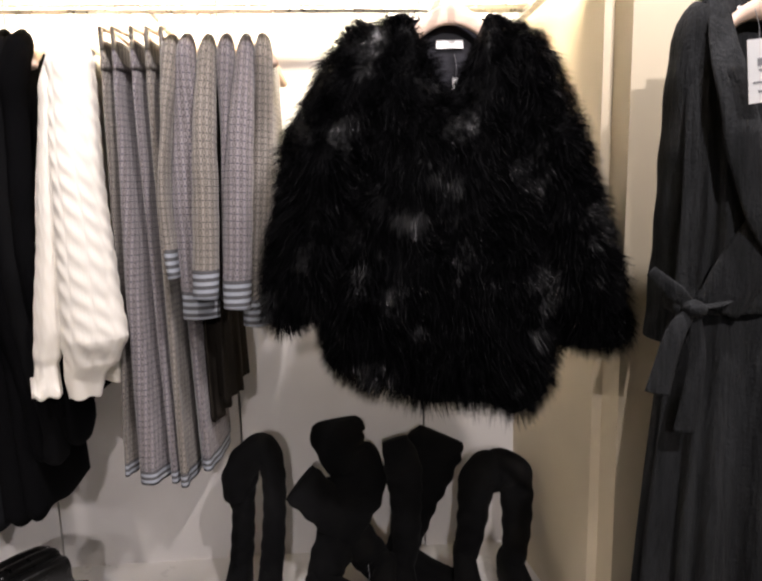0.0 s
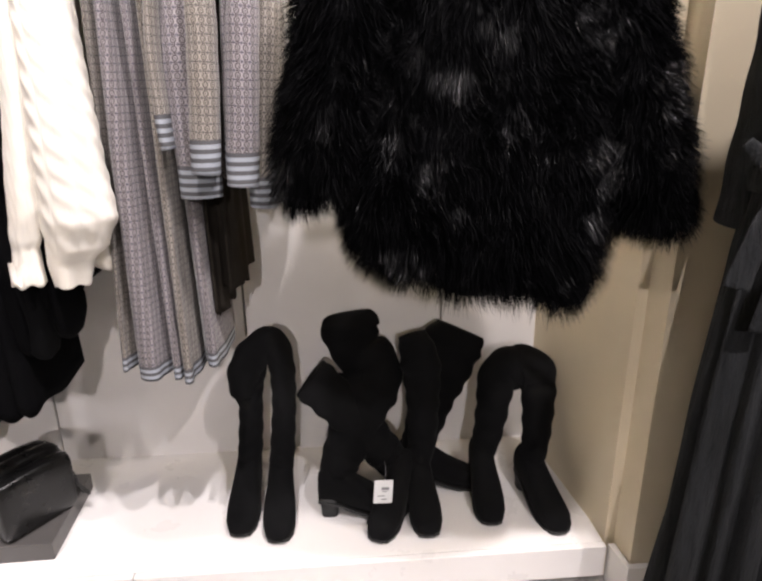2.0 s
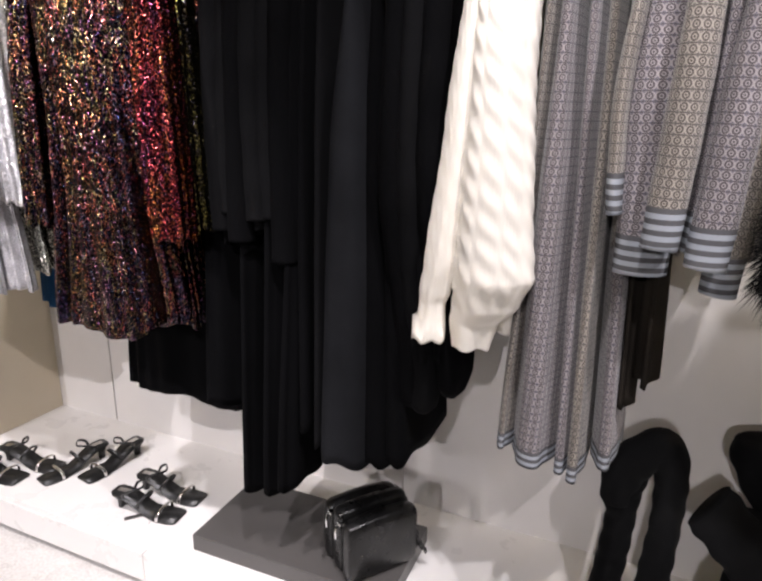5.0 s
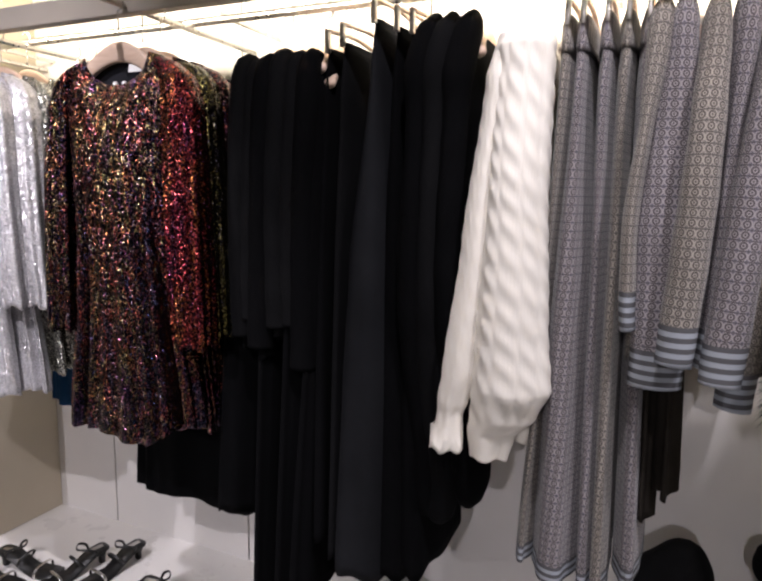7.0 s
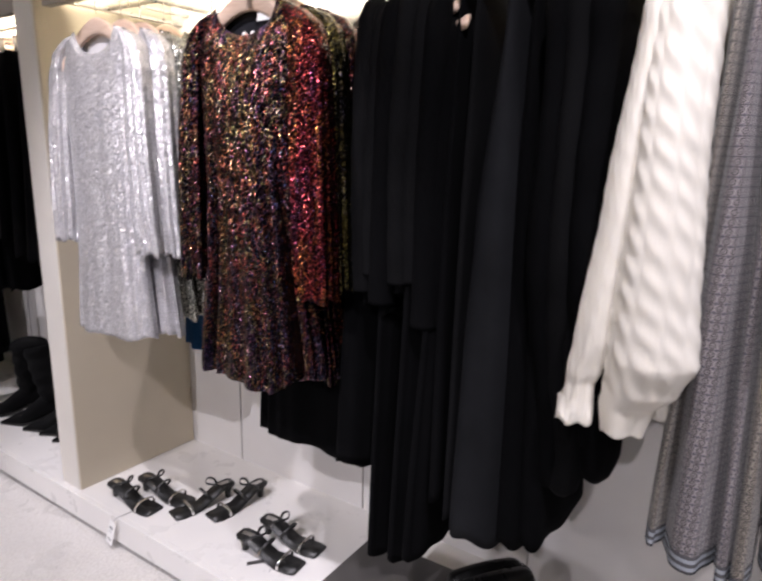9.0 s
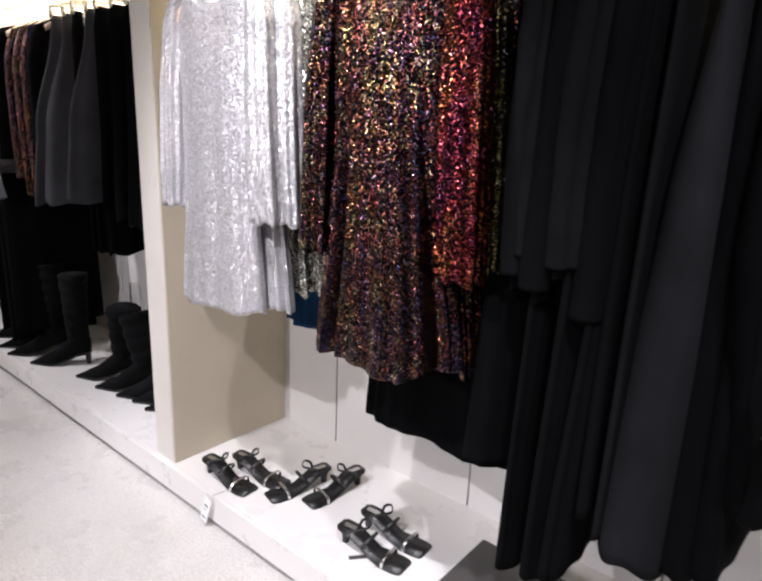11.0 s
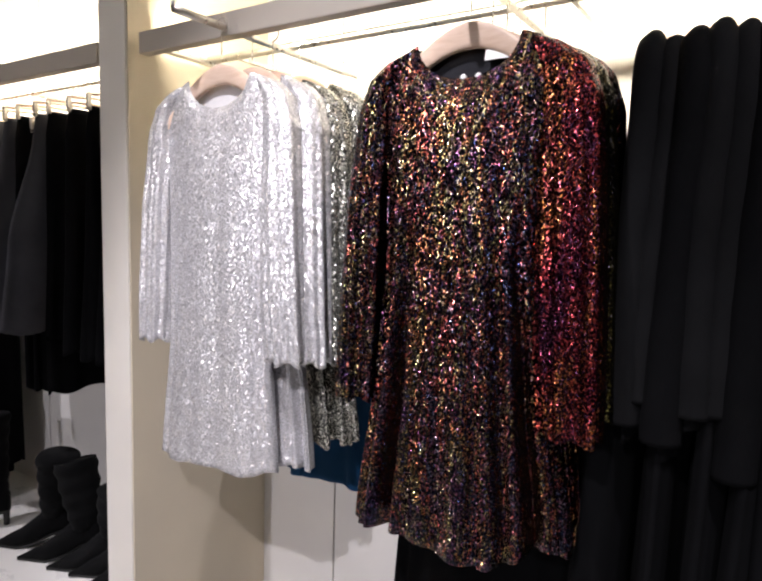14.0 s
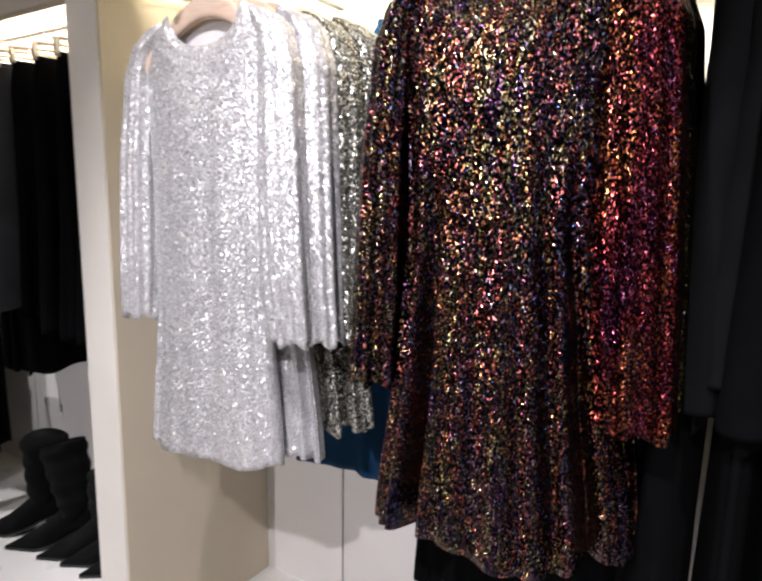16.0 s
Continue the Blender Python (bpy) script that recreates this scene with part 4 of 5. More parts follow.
# ---- footwear ----
def boot(label, toe, heading, shaft, group, length=0.25, heel=0.05, pointed=False, tag=None, name="boot"):
    """A suede boot. toe: where the tip stands; heading: degrees, 0 points to -y, positive turns to +x; shaft: keys of the leg from the ankle up."""
    t = thing(name, label, "boot", group)
    h = radians(heading)
    f, s = Vector((math.sin(h), -math.cos(h), 0)), Vector((math.cos(h), math.sin(h), 0))
    back = Vector((toe[0], toe[1], DECK)) - f * length
    k = length / 0.25
    narrow = 0.35 if pointed else 1.0
    secs = [(0.0, 0.024, heel, heel + 0.075), (0.02, 0.031, heel, heel + 0.10), (0.06, 0.034, heel * 0.85, heel + 0.10), (0.10, 0.037, heel * 0.5, heel * 0.7 + 0.085), (0.14, 0.042, heel * 0.18 + 0.006, heel * 0.35 + 0.072),
            (0.18, 0.044, 0.007, 0.068), (0.215, 0.040 * (narrow * 0.5 + 0.5), 0.007, 0.055), (0.24, 0.029 * narrow, 0.009, 0.042), (0.25, 0.013 * narrow, 0.013, 0.03)]
    if pointed:
        secs[5:] = [(0.18, 0.037, 0.007, 0.062), (0.215, 0.025, 0.007, 0.046), (0.245, 0.013, 0.008, 0.03), (0.28, 0.003, 0.01, 0.016)]
    rings, soles = [], []
    for d, w, z0, z1 in secs:
        c, mid, hh = back + f * d * k, (z0 + z1) / 2, (z1 - z0) / 2
        ring = []
        for j in range(20):
            a = 2 * math.pi * j / 20
            ca, sa = math.cos(a), math.sin(a)
            low = 0.85 if sa < 0 else 1.0
            ring.append(c + s * (w * math.copysign(abs(ca) ** (0.75 * low), ca)) + Vector((0, 0, mid + hh * math.copysign(abs(sa) ** (0.9 if sa > 0 else 0.55), sa))))
        rings.append(ring)
        soles.append([c + s * w * 0.96 + Vector((0, 0, z0 + 0.003)), c - s * w * 0.96 + Vector((0, 0, z0 + 0.003)), c - s * w * 0.93 + Vector((0, 0, z0 - 0.006)), c + s * w * 0.93 + Vector((0, 0, z0 - 0.006))])
    fine = []
    for a, b in zip(rings, rings[1:]):
        for q in range(3):
            fine.append([p.lerp(r, q / 3) for p, r in zip(a, b)])
    fine.append(rings[-1])
    part("foot", loft(fine, True, True), SUEDE, t)
    part("sole", loft(soles, True, True), RUBBER, t, "thin black sole", False)
    w = 0.012 if pointed else 0.027
    hb = back + f * (0.012 * k if pointed else 0.03 * k)
    hr = []
    for z, q in ((0.0, 0.86), (heel * 0.5, 0.9), (heel + 0.012, 1.1)):
        hr.append([hb + f * (w * q * math.copysign(abs(math.cos(a)) ** 0.6, math.cos(a))) + s * (w * q * math.copysign(abs(math.sin(a)) ** 0.6, math.sin(a))) + Vector((0, 0, z)) for a in [2 * math.pi * i / 16 for i in range(16)]])
    part("heel", loft(hr, True, True), RUBBER, t, "block heel" if not pointed else "slim heel")
    ankle = back + f * 0.052 * k + Vector((0, 0, heel + 0.055))
    part("shaft", tube([(*ankle, 0.034, 0.046), *shaft], 30, 84, 0.085, 13, int(abs(toe[0]) * 100), cap=True), SUEDE, t, "soft stretch leg, slouching at the top")
    if tag:
        tag_card(t, *tag)
    return t


PAIRS = "over-knee boots on the plinth"
B = "black suede over-knee boot with a folded leg"
boot(B, (0.602, 2.582), -3, [(0.618, 2.79, 0.30, 0.034, 0.045), (0.628, 2.80, 0.42, 0.033, 0.045), (0.624, 2.80, 0.50, 0.046, 0.042), (0.64, 2.81, 0.56, 0.045, 0.03)], PAIRS)
boot(B, (0.705, 2.55), 0, [(0.712, 2.76, 0.30, 0.035, 0.045), (0.722, 2.78, 0.44, 0.033, 0.042), (0.718, 2.79, 0.56, 0.036, 0.04), (0.695, 2.79, 0.622, 0.042, 0.04), (0.65, 2.78, 0.595, 0.05, 0.038), (0.618, 2.775, 0.54, 0.046, 0.036), (0.610, 2.77, 0.475, 0.032, 0.03)], PAIRS)
boot("black suede over-knee boot leaning aside with a white tag", (0.958, 2.53), -26, [(1.01, 2.75, 0.27, 0.055, 0.05), (0.945, 2.76, 0.35, 0.062, 0.045), (0.87, 2.77, 0.44, 0.066, 0.042), (0.80, 2.78, 0.515, 0.07, 0.03)], PAIRS, tag=(0.985, 2.6, 0.295, 0.05, 0.072, 0, 3))
boot("black suede over-knee boot turned sideways, its top gaping", (1.06, 2.655), 86, [(0.87, 2.70, 0.29, 0.055, 0.045), (0.925, 2.77, 0.39, 0.07, 0.045), (0.965, 2.81, 0.47, 0.09, 0.045), (0.968, 2.835, 0.52, 0.088, 0.04), (0.935, 2.85, 0.56, 0.072, 0.04), (0.915, 2.86, 0.61, 0.082, 0.04), (0.912, 2.865, 0.65, 0.082, 0.03), (0.91, 2.865, 0.668, 0.06, 0.012)], PAIRS)
boot(B, (1.10, 2.535), 2, [(1.108, 2.75, 0.30, 0.04, 0.045), (1.11, 2.77, 0.42, 0.046, 0.045), (1.105, 2.79, 0.54, 0.056, 0.042), (1.085, 2.81, 0.62, 0.04, 0.03)], PAIRS)
boot("black suede over-knee boot turned sideways, its leg leaning", (1.29, 2.75), 78, [(1.105, 2.80, 0.29, 0.05, 0.045), (1.15, 2.84, 0.39, 0.062, 0.045), (1.19, 2.86, 0.48, 0.08, 0.04), (1.215, 2.875, 0.555, 0.092, 0.035), (1.235, 2.88, 0.6, 0.075, 0.02)], PAIRS)
boot(B, (1.275, 2.565), -3, [(1.302, 2.77, 0.30, 0.04, 0.045), (1.322, 2.79, 0.39, 0.048, 0.045), (1.335, 2.81, 0.46, 0.058, 0.04), (1.362, 2.82, 0.492, 0.066, 0.04), (1.40, 2.82, 0.495, 0.06, 0.035)], PAIRS)
boot(B, (1.45, 2.515), 10, [(1.432, 2.72, 0.30, 0.037, 0.045), (1.446, 2.76, 0.38, 0.045, 0.045), (1.452, 2.80, 0.45, 0.054, 0.042), (1.442, 2.81, 0.487, 0.062, 0.04), (1.41, 2.82, 0.497, 0.066, 0.04), (1.38, 2.82, 0.47, 0.05, 0.03)], PAIRS)


# ---- sandals ----
def sandal():
    """One black heeled sandal, toe towards +x, standing at the origin."""
    t = thing("sandal", "black strappy heeled sandal with a sparkling toe strap", "sandal", "sandals on the plinth")
    secs = [(0.0, 0.018, 0.068), (0.012, 0.028, 0.068), (0.05, 0.031, 0.062), (0.09, 0.03, 0.036), (0.125, 0.031, 0.012), (0.16, 0.039, 0.007), (0.20, 0.039, 0.007), (0.222, 0.035, 0.008), (0.228, 0.028, 0.009)]

    def skin(inset, up, thick):
        return [[Vector((x, w * inset, z + up)), Vector((x, -w * inset, z + up)), Vector((x, -w * inset, z + up - thick)), Vector((x, w * inset, z + up - thick))] for x, w, z in secs]

    part("sole", loft(skin(1.0, 0.0, 0.007), True, True), SANDALM, t)
    part("insole", loft(skin(0.9, 0.0025, 0.002), True, True), SANDALM, t, "smooth black insole")
    bar = box(0.014, 0.056, -0.0085, 0.0085, 0.0695, 0.0722)
    part("insole_label", bar, GEM, t, "pale printed bar on the insole", False)
    hr = [[Vector((0.02 + r * math.copysign(abs(math.cos(a)) ** 0.6, math.cos(a)), r * 1.1 * math.copysign(abs(math.sin(a)) ** 0.6, math.sin(a)), z)) for a in [2 * math.pi * i / 14 for i in range(14)]] for z, r in ((0.0, 0.009), (0.03, 0.010), (0.064, 0.019))]
    part("heel", loft(hr, True, True), SANDALM, t, "block heel")

    def strap(pts, w, h, mat, name, label=""):
        return part(name, tube([(*p, w, h) for p in pts], 8, 26, uv=False), mat, t, label)

    strap([(0.17, -0.04, 0.006), (0.172, -0.034, 0.032), (0.176, 0.0, 0.043), (0.172, 0.034, 0.032), (0.17, 0.04, 0.006)], 0.0055, 0.0026, GEM, "toe_strap", "rhinestone toe strap")
    strap([(0.095, -0.028, 0.034), (0.11, -0.03, 0.062), (0.118, 0.0, 0.078), (0.11, 0.03, 0.062), (0.095, 0.028, 0.034)], 0.005, 0.0022, SANDALM, "instep_strap")
    strap([(0.05, -0.026, 0.06), (0.055, -0.034, 0.082), (0.08, -0.03, 0.1), (0.1, 0.0, 0.1), (0.08, 0.03, 0.1), (0.055, 0.034, 0.082), (0.05, 0.026, 0.06)], 0.0046, 0.0022, SANDALM, "ankle_strap")
    return t


first = sandal()
for piece in first.children:
    piece.data.transform(Matrix.Diagonal((1, 1, 0.8, 1)))
SPOTS_ON_DECK = [(-1.383, 2.547, 4), (-1.33, 2.632, 8), (-1.035, 2.80, -104), (-0.945, 2.87, -98), (-0.785, 2.603, 7), (-0.785, 2.705, 5)]
for i, (x, y, a) in enumerate(SPOTS_ON_DECK):
    m = pose(x, y, DECK, 0, 0, a)
    if i == 0:
        first.matrix_basis = m
    else:
        copy_thing(first, m)


def hanging_tag():
    """A card on a thread, hanging over the plinth's front edge."""
    t = thing("price_tag", "white printed price tag hanging over the plinth edge", "price tag")
    m = pose(-1.235, 2.452, DECK - 0.006, -7, 14, 0)
    card = box(-0.017, 0.017, -0.0007, 0.0007, -0.085, 0)
    card.transform(m)
    part("card", card, CARD, t, smooth=False)
    for a, b, c, d in ((-0.011, 0.008, -0.03, -0.022), (-0.011, 0.003, -0.042, -0.039), (-0.011, 0.011, -0.072, -0.066)):
        q = box(a, b, -0.0013, -0.0009, c, d)
        q.transform(m)
        part("print", q, INK, t, "grey print", False)
    part("string", wire([m @ Vector((0, 0, -0.004)), Vector((-1.232, 2.468, DECK + 0.003)), Vector((-1.226, 2.53, DECK + 0.004)), Vector((-1.235, 2.56, DECK + 0.03))], 0.0009, 5, 14), INK, t, "dark thread")


def fallen_strip():
    t = thing("price_tag", "narrow dark folded tag lying beside the sandals", "price tag")
    m = pose(-0.705, 2.555, DECK + 0.003, 6, 0, 50)
    card = box(0, 0.07, -0.006, 0.006, 0, 0.0015)
    card.transform(m)
    part("card", card, PLANKM, t, smooth=False)
    part("string", wire([m @ Vector((0.07, 0, 0.001)), m @ Vector((0.085, -0.02, 0.003)), m @ Vector((0.06, -0.05, 0.002))], 0.0008, 5, 10), INK, t, "dark thread")


hanging_tag()
fallen_strip()


# ---- board and bag ----
def board():
    t = thing("display_board", "thick dark grey display board lying on the plinth", "display board")
    bm = box(-0.29, 0.29, -0.148, 0.148, DECK, DECK + 0.05, 0.0035)
    bm.transform(pose(-0.148, 2.693, 0, 0, 0, 1.2))
    part("slab", bm, PLANKM, t, smooth=False)


board()


def handbag():
    t = thing("handbag", "black leather box bag with three puffed compartments on the grey board", "handbag")
    m = pose(0.045, 2.54, DECK + 0.0505, 0, 0, 54)
    L, Dp = 0.205, 0.156
    for i, (h, w) in enumerate(((0.165, 0.052), (0.175, 0.05), (0.165, 0.052))):
        v0 = Dp * i / 3
        bm = bmesh.new()
        box(0, L, v0 + 0.0005, v0 + Dp / 3 - 0.0005, 0.0, h, 0.0245, bm)
        bmesh.ops.subdivide_edges(bm, edges=bm.edges[:], cuts=2, use_grid_fill=True)
        for v in bm.verts:
            u, z = v.co.x / L, v.co.z / h
            v.co.y += 0.005 * math.sin(u * 9 + i) * z * (1 - z)
            v.co.z += 0.006 * math.sin(u * math.pi) * (z > 0.6) - 0.004 * z * abs(u - 0.5)
        bm.transform(m)
        part("compartment", bm, BAGM, t)
    for i in (1, 2):
        v = Dp * i / 3
        z = box(0.004, L - 0.004, v - 0.004, v + 0.004, 0.02, 0.138, 0.002)
        z.transform(m)
        part("zip", z, BLACKBAR, t, "dark zip between the compartments", False)
        pull = wire([m @ Vector((0.012, v, 0.150)), m @ Vector((-0.004, v, 0.15)), m @ Vector((-0.010, v - 0.003, 0.135)), m @ Vector((-0.010, v - 0.004, 0.115))], 0.0035, 8, 14)
        part("zip_pull", pull, CHROME, t, "bright metal zip pull")
        blk = box(-0.003, 0.012, v - 0.008, v + 0.008, 0.146, 0.156, 0.003)
        blk.transform(m)
        part("zip_stop", blk, CHROME, t, "bright metal zip end", False)
    path = [Vector((L - 0.01, Dp * 0.7, 0.16)), Vector((L + 0.02, Dp * 0.75, 0.13)), Vector((L + 0.035, Dp * 0.6, 0.06)), Vector((L + 0.03, Dp * 0.4, 0.012)), Vector((L + 0.03, Dp * 0.1, 0.01)), Vector((L + 0.008, Dp * 0.1, 0.05)), Vector((L - 0.003, Dp * 0.3, 0.12))]
    chain = bmesh.new()
    n = 34
    for i in range(n):
        q = i / (n - 1) * (len(path) - 1)
        k = min(int(q), len(path) - 2)
        c = path[k].lerp(path[k + 1], q - k)
        d = (path[k + 1] - path[k]).normalized()
        e = d.orthogonal().normalized()
        if i % 2:
            e = d.cross(e)
        link = [m @ (c + d * 0.009 * math.cos(a) + e * 0.0055 * math.sin(a)) for a in [2 * math.pi * j / 10 for j in range(11)]]
        chain = join_bm(chain, tube([(*p, 0.0016, 0.0016) for p in link], 6, 10, uv=False, cap=False))
    part("chain_strap", chain, BLACKBAR, t, "dark metal chain strap")


handbag()


# ---- wrap dress on the pier ----
def wrap_dress():
    t = thing("wrap_dress", "long slate-grey crepe wrap dress with a tie belt", "dress")
    x, y = 1.737, 2.21
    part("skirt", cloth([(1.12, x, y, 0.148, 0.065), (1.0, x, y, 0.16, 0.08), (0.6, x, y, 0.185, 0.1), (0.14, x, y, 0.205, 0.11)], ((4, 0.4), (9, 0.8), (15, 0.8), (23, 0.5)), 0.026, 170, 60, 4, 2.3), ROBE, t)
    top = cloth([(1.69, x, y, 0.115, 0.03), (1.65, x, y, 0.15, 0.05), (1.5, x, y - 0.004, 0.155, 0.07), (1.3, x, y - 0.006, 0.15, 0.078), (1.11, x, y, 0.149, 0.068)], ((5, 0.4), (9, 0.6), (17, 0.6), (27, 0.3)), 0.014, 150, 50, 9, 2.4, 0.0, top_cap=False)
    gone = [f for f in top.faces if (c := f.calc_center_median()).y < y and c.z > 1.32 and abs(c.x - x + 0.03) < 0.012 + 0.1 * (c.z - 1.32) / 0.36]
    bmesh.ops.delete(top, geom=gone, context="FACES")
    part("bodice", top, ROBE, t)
    for s, lift in ((1, 0.0), (-1, 0.012)):
        part("front_facing", tube([(x + s * 0.105, y - 0.015, 1.695, 0.018, 0.006), (x + s * 0.088 - 0.015, y - 0.07 - lift, 1.52, 0.034, 0.008), (x + s * 0.03 - 0.02, y - 0.086 - lift, 1.34, 0.042, 0.009), (x - s * 0.04 - 0.01, y - 0.084 - lift, 1.22, 0.05, 0.009), (x - s * 0.1, y - 0.07 - lift, 1.12, 0.045, 0.008)], 20, 44, 0.08, 5, 2 + s), ROBE, t, "crossed front facing")
    for s in (-1, 1):
        part("sleeve", tube([(x + s * 0.11, y, 1.665, 0.035, 0.035), (x + s * 0.135, y + 0.004, 1.61, 0.034, 0.04), (x + s * 0.138, y + 0.02, 1.40, 0.034, 0.045), (x + s * 0.132, y + 0.05, 1.2, 0.032, 0.045), (x + s * 0.13, y + 0.065, 1.04, 0.032, 0.045)], 28, 44, 0.08, 6, 3 + s), ROBE, t)
    part("belt", cloth([(1.15, x, y, 0.154, 0.076), (1.13, x, y, 0.158, 0.082), (1.11, x, y, 0.156, 0.078)], ((5, 0.4),), 0.004, 80, 6, 2, 2.3, 0, False, False), ROBE, t, "tie belt of the same crepe")
    kx, ky, kz = x - 0.15, y - 0.072, 1.128
    part("knot", tube([(kx - 0.02, ky, kz + 0.006, 0.01, 0.01), (kx, ky - 0.01, kz, 0.02, 0.017), (kx + 0.022, ky, kz - 0.004, 0.01, 0.01)], 14, 14, 0.1, 3, 1), ROBE, t)
    part("bow_end", tube([(kx, ky, kz, 0.008, 0.005), (kx - 0.035, ky - 0.01, kz + 0.03, 0.016, 0.005), (kx - 0.082, ky, kz + 0.072, 0.01, 0.004)], 12, 16, 0.06, 3, 6), ROBE, t)
    part("bow_end", tube([(kx, ky, kz, 0.008, 0.005), (kx + 0.04, ky - 0.008, kz + 0.004, 0.014, 0.005), (kx + 0.085, ky + 0.004, kz + 0.014, 0.01, 0.004)], 12, 16, 0.06, 3, 7), ROBE, t)
    part("belt_tail", tube([(kx, ky - 0.005, kz, 0.01, 0.006), (kx - 0.04, ky - 0.015, kz - 0.05, 0.02, 0.006), (kx - 0.065, ky - 0.012, kz - 0.16, 0.024, 0.005)], 12, 22, 0.06, 3, 8), ROBE, t)
    part("belt_tail", tube([(kx + 0.004, ky - 0.004, kz, 0.01, 0.006), (kx + 0.008, ky - 0.012, kz - 0.1, 0.018, 0.006), (kx - 0.006, ky - 0.01, kz - 0.24, 0.022, 0.005)], 12, 22, 0.06, 3, 9), ROBE, t)
    rings = [[Vector((x - 0.11 + 0.22 * i / 12, y + 0.02 - k * 0.003, 1.70 - k * 0.09)) for i in range(13)] for k in range(5)]
    part("back_neck", loft(rings, closed=False), ROBE, t)
    neck_label(t, x - 0.02, y + 0.01, 1.672)
    tag_card(t, 1.645, y - 0.125, 1.592, 0.042, 0.104, 0, -6)
    hanger(t, x, y, 1.675, 0.1, hook_z=1.80)


wrap_dress()
ob = thing("face_out_rail", "straight steel face-out rail on the pier", "clothes rail")
part("bar", wire([(1.725, 2.404, 1.80), (1.725, 2.3, 1.80), (1.725, 2.13, 1.80)], 0.008, 12, 6), STEEL, ob)


# ---- the next bay ----
for i, (x, hem, w, mt) in enumerate(((-1.72, 0.95, 0.03, BLACK), (-1.80, 0.95, 0.045, BLACK), (-1.90, 0.955, 0.05, BLACK), (-2.01, 0.99, 0.02, BLACK), (-2.085, 1.01, 0.06, GREYCLOTH), (-2.19, 0.99, 0.02, BLACK), (-2.27, 0.985, 0.075, GREYCLOTH), (-2.38, 0.97, 0.03, GREYCLOTH))):
    side_garment("short_skirt", "dark cloth skirt hung from a clip hanger", mt, [(1.70, x, YR, 0.012, 0.14), (1.62, x, YR, 0.016, 0.15), (1.3, x, YR, w * 0.8, 0.235 if mt is GREYCLOTH else 0.155), (hem, x - 0.01, YR, w, 0.262 if mt is GREYCLOTH else 0.165)], 200 + i, "skirt", "dark skirts on the rail", hang="clips")
for i, x in enumerate((-2.1, -2.16, -2.23)):
    side_garment("long_skirt", "plain black skirt showing below the shorter ones", BLACK, [(1.66, x, YR + 0.03, 0.012, 0.13), (1.2, x, YR + 0.03, 0.016, 0.15), (0.79, x, YR + 0.03, 0.025, 0.15)], 215 + i, "skirt", "black skirts on the rail", hang="clips")
for i, (x, hem) in enumerate(((-2.46, 0.97), (-2.53, 0.96), (-2.61, 0.95), (-2.70, 0.97))):
    side_garment("sequin_top", "dark multicolour sequin top hanging side-on", FIRE if i else BLACK, [(1.70, x, YR, 0.014, 0.1), (1.66, x, YR, 0.022, 0.17), (1.3, x, YR, 0.026, 0.18), (hem, x, YR, 0.03, 0.18)], 220 + i, "top", "sequin tops on the rail",
                 sleeve=[(x, YR - 0.14, 1.66, 0.018, 0.03), (x, YR - 0.18, 1.5, 0.024, 0.035), (x, YR - 0.185, 1.05, 0.022, 0.03)])
for i, (x, hem, w) in enumerate(((-2.93, 0.28, 0.03), (-2.99, 0.22, 0.034), (-3.06, 0.2, 0.036), (-3.14, 0.24, 0.04), (-3.24, 0.4, 0.04), (-3.4, 0.5, 0.045), (-3.58, 0.55, 0.045), (-3.8, 0.6, 0.05), (-4.05, 0.6, 0.05))):
    side_garment("long_coat", "long black coat hanging side-on from a wooden hanger", BLACK if i % 2 else CHARCOAL, [(1.70, x, YR, 0.016, 0.1), (1.66, x, YR, 0.026, 0.18), (1.2, x, YR, w, 0.2), (hem, x, YR, w * 1.2, 0.2)], 230 + i, "coat", "black coats on the rail",
                 sleeve=[(x, YR - 0.15, 1.66, 0.02, 0.03), (x, YR - 0.19, 1.5, 0.03, 0.04), (x, YR - 0.2, 1.1, 0.028, 0.035)])
NEXT = "black boots in the next bay"
A = "black suede pointed ankle boot on the white plinth"
for tx, ty, hd, top, lean in ((-2.45, 2.60, -48, 0.50, 0.02), (-2.275, 2.605, -46, 0.50, -0.05), (-2.13, 2.63, -44, 0.43, 0.03), (-2.03, 2.65, -40, 0.47, -0.02), (-1.925, 2.65, -34, 0.57, -0.01)):
    h = radians(hd)
    ax, ay = tx - math.sin(h) * 0.2, ty + math.cos(h) * 0.2
    boot(A, (tx, ty), hd, [(ax, ay, 0.30, 0.05, 0.058), (ax + lean * 0.5, ay, 0.15 + (top - 0.15) * 0.72, 0.062, 0.068), (ax + lean, ay, top, 0.074, 0.074)], NEXT, 0.25, 0.06, True)
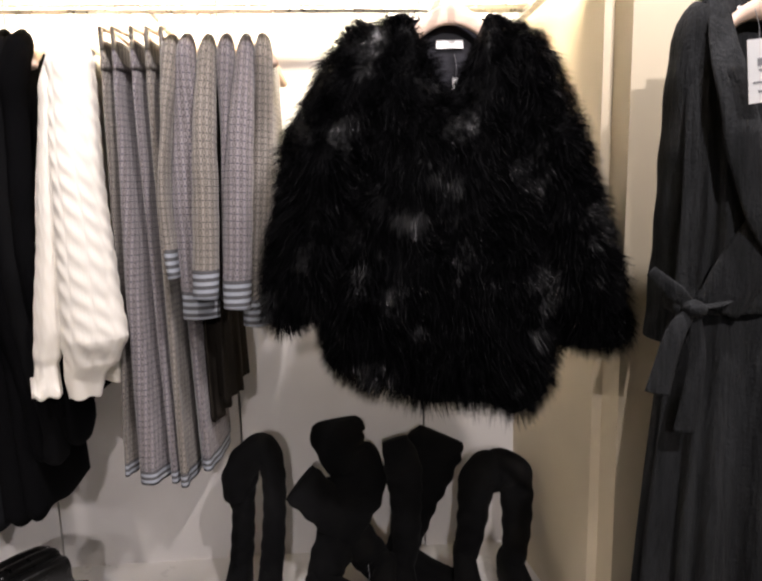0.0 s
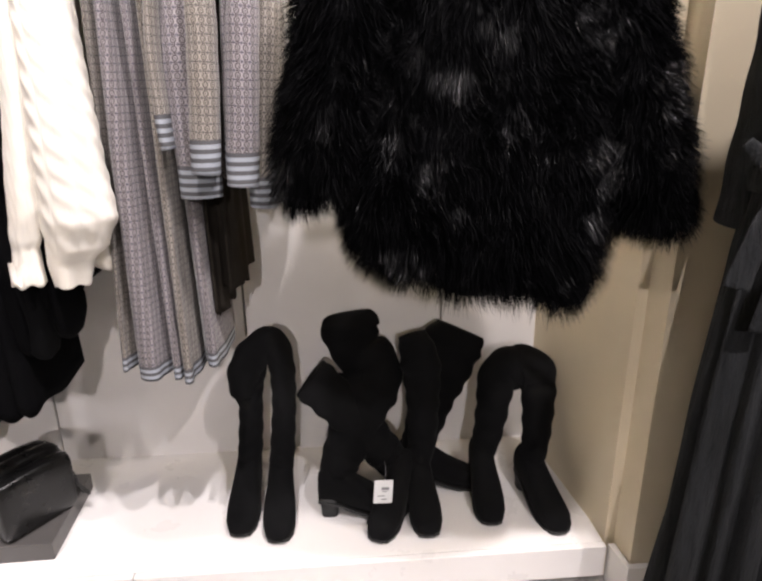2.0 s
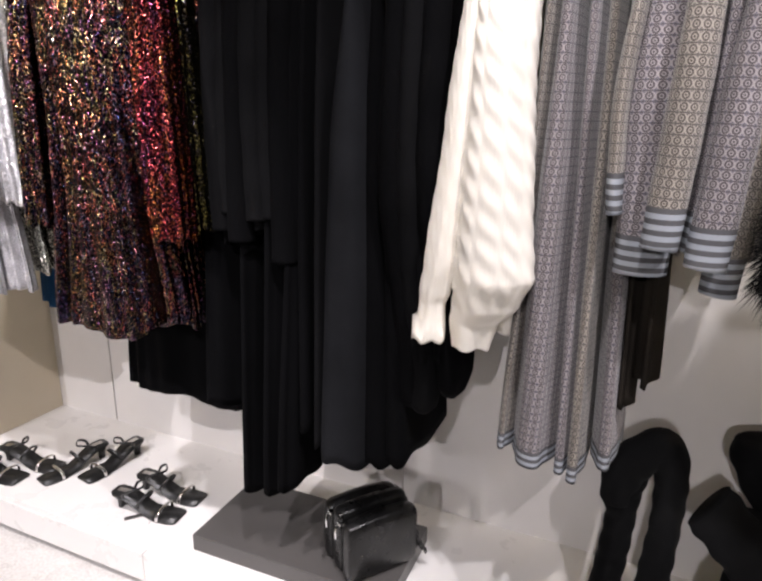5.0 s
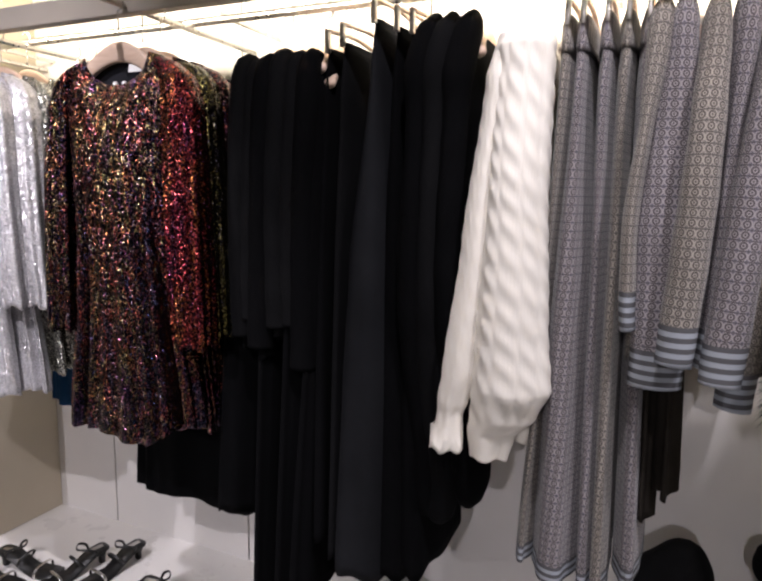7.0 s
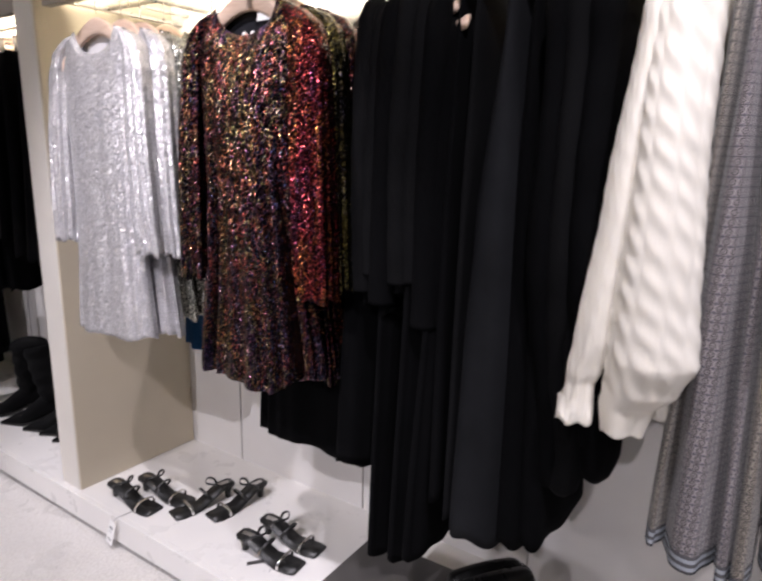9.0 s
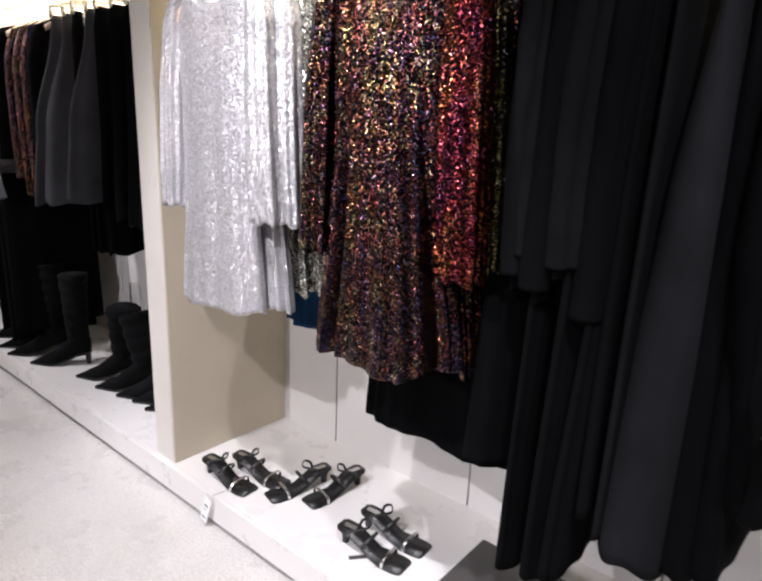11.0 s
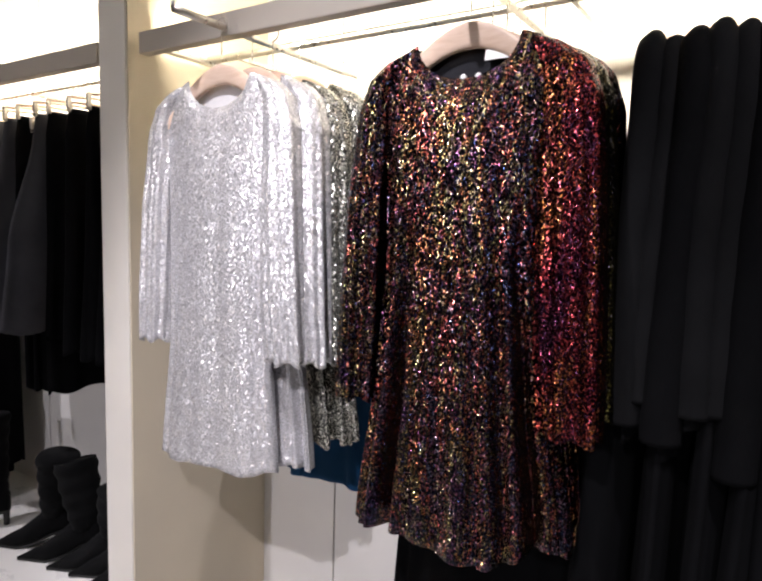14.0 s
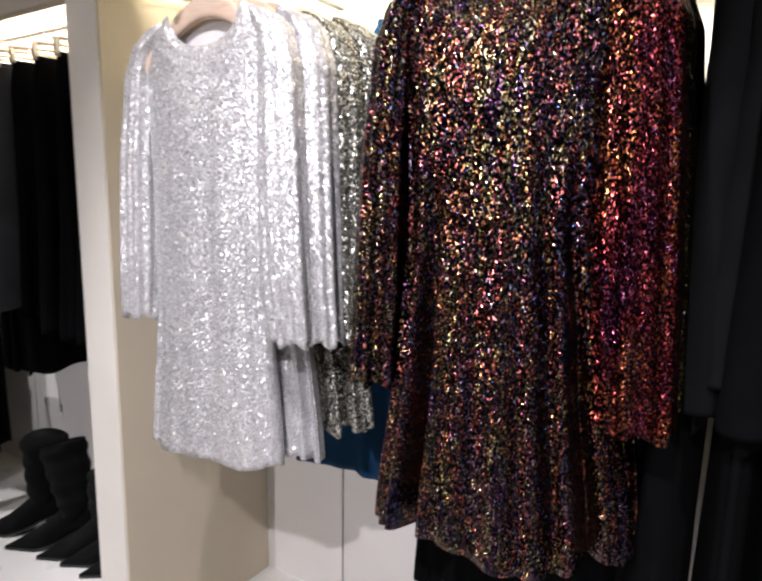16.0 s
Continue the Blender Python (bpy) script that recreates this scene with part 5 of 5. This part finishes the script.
for tx, ty, hd, top in ((-2.76, 2.52, -40, 0.60), (-2.96, 2.49, -35, 0.62), (-3.1, 2.5, -30, 0.62), (-3.3, 2.52, -30, 0.6)):
    h = radians(hd)
    ax, ay = tx - math.sin(h) * 0.2, ty + math.cos(h) * 0.2
    boot("tall black suede pointed boot on the white plinth", (tx, ty), hd, [(ax, ay, 0.32, 0.042, 0.05), (ax, ay, 0.45, 0.05, 0.055), (ax, ay, top, 0.06, 0.065)], NEXT, 0.25, 0.06, True)


# ---- satin-tied dress among the coats ----
SATIN = fabric("grey_satin", (0.075, 0.075, 0.08), 0.4, 900, 0.3)


def sash_dress(x):
    t = side_garment("sash_dress", "long black dress tied with a shiny grey satin sash", BLACK, [(1.70, x, YR, 0.014, 0.1), (1.66, x, YR - 0.01, 0.022, 0.18), (1.15, x, YR - 0.02, 0.024, 0.2), (1.0, x, YR - 0.02, 0.026, 0.205), (0.3, x, YR - 0.02, 0.036, 0.215)], 260, "dress")
    y = YR - 0.24
    part("sash", cloth([(1.12, x, YR - 0.02, 0.03, 0.207), (1.09, x, YR - 0.02, 0.034, 0.212), (1.06, x, YR - 0.02, 0.03, 0.208)], ((5, 0.4), (9, 0.3)), 0.004, 80, 6, 3, 2.3, 0, False, False), SATIN, t, "grey satin sash")
    part("bow_loop", tube([(x + 0.01, y, 1.09, 0.012, 0.008), (x + 0.05, y - 0.02, 1.14, 0.035, 0.014), (x + 0.07, y - 0.01, 1.19, 0.02, 0.01)], 16, 20, 0.1, 4, 1), SATIN, t, "grey satin bow loop")
    part("bow_loop", tube([(x - 0.01, y, 1.09, 0.012, 0.008), (x - 0.07, y - 0.02, 1.11, 0.03, 0.014), (x - 0.11, y, 1.12, 0.02, 0.01)], 16, 20, 0.1, 4, 2), SATIN, t, "grey satin bow loop")
    part("sash_tail", tube([(x + 0.01, y, 1.09, 0.012, 0.008), (x + 0.04, y - 0.015, 1.03, 0.04, 0.01), (x + 0.06, y - 0.01, 0.95, 0.05, 0.008)], 16, 24, 0.08, 4, 3), SATIN, t, "grey satin sash tail")


sash_dress(-2.86)
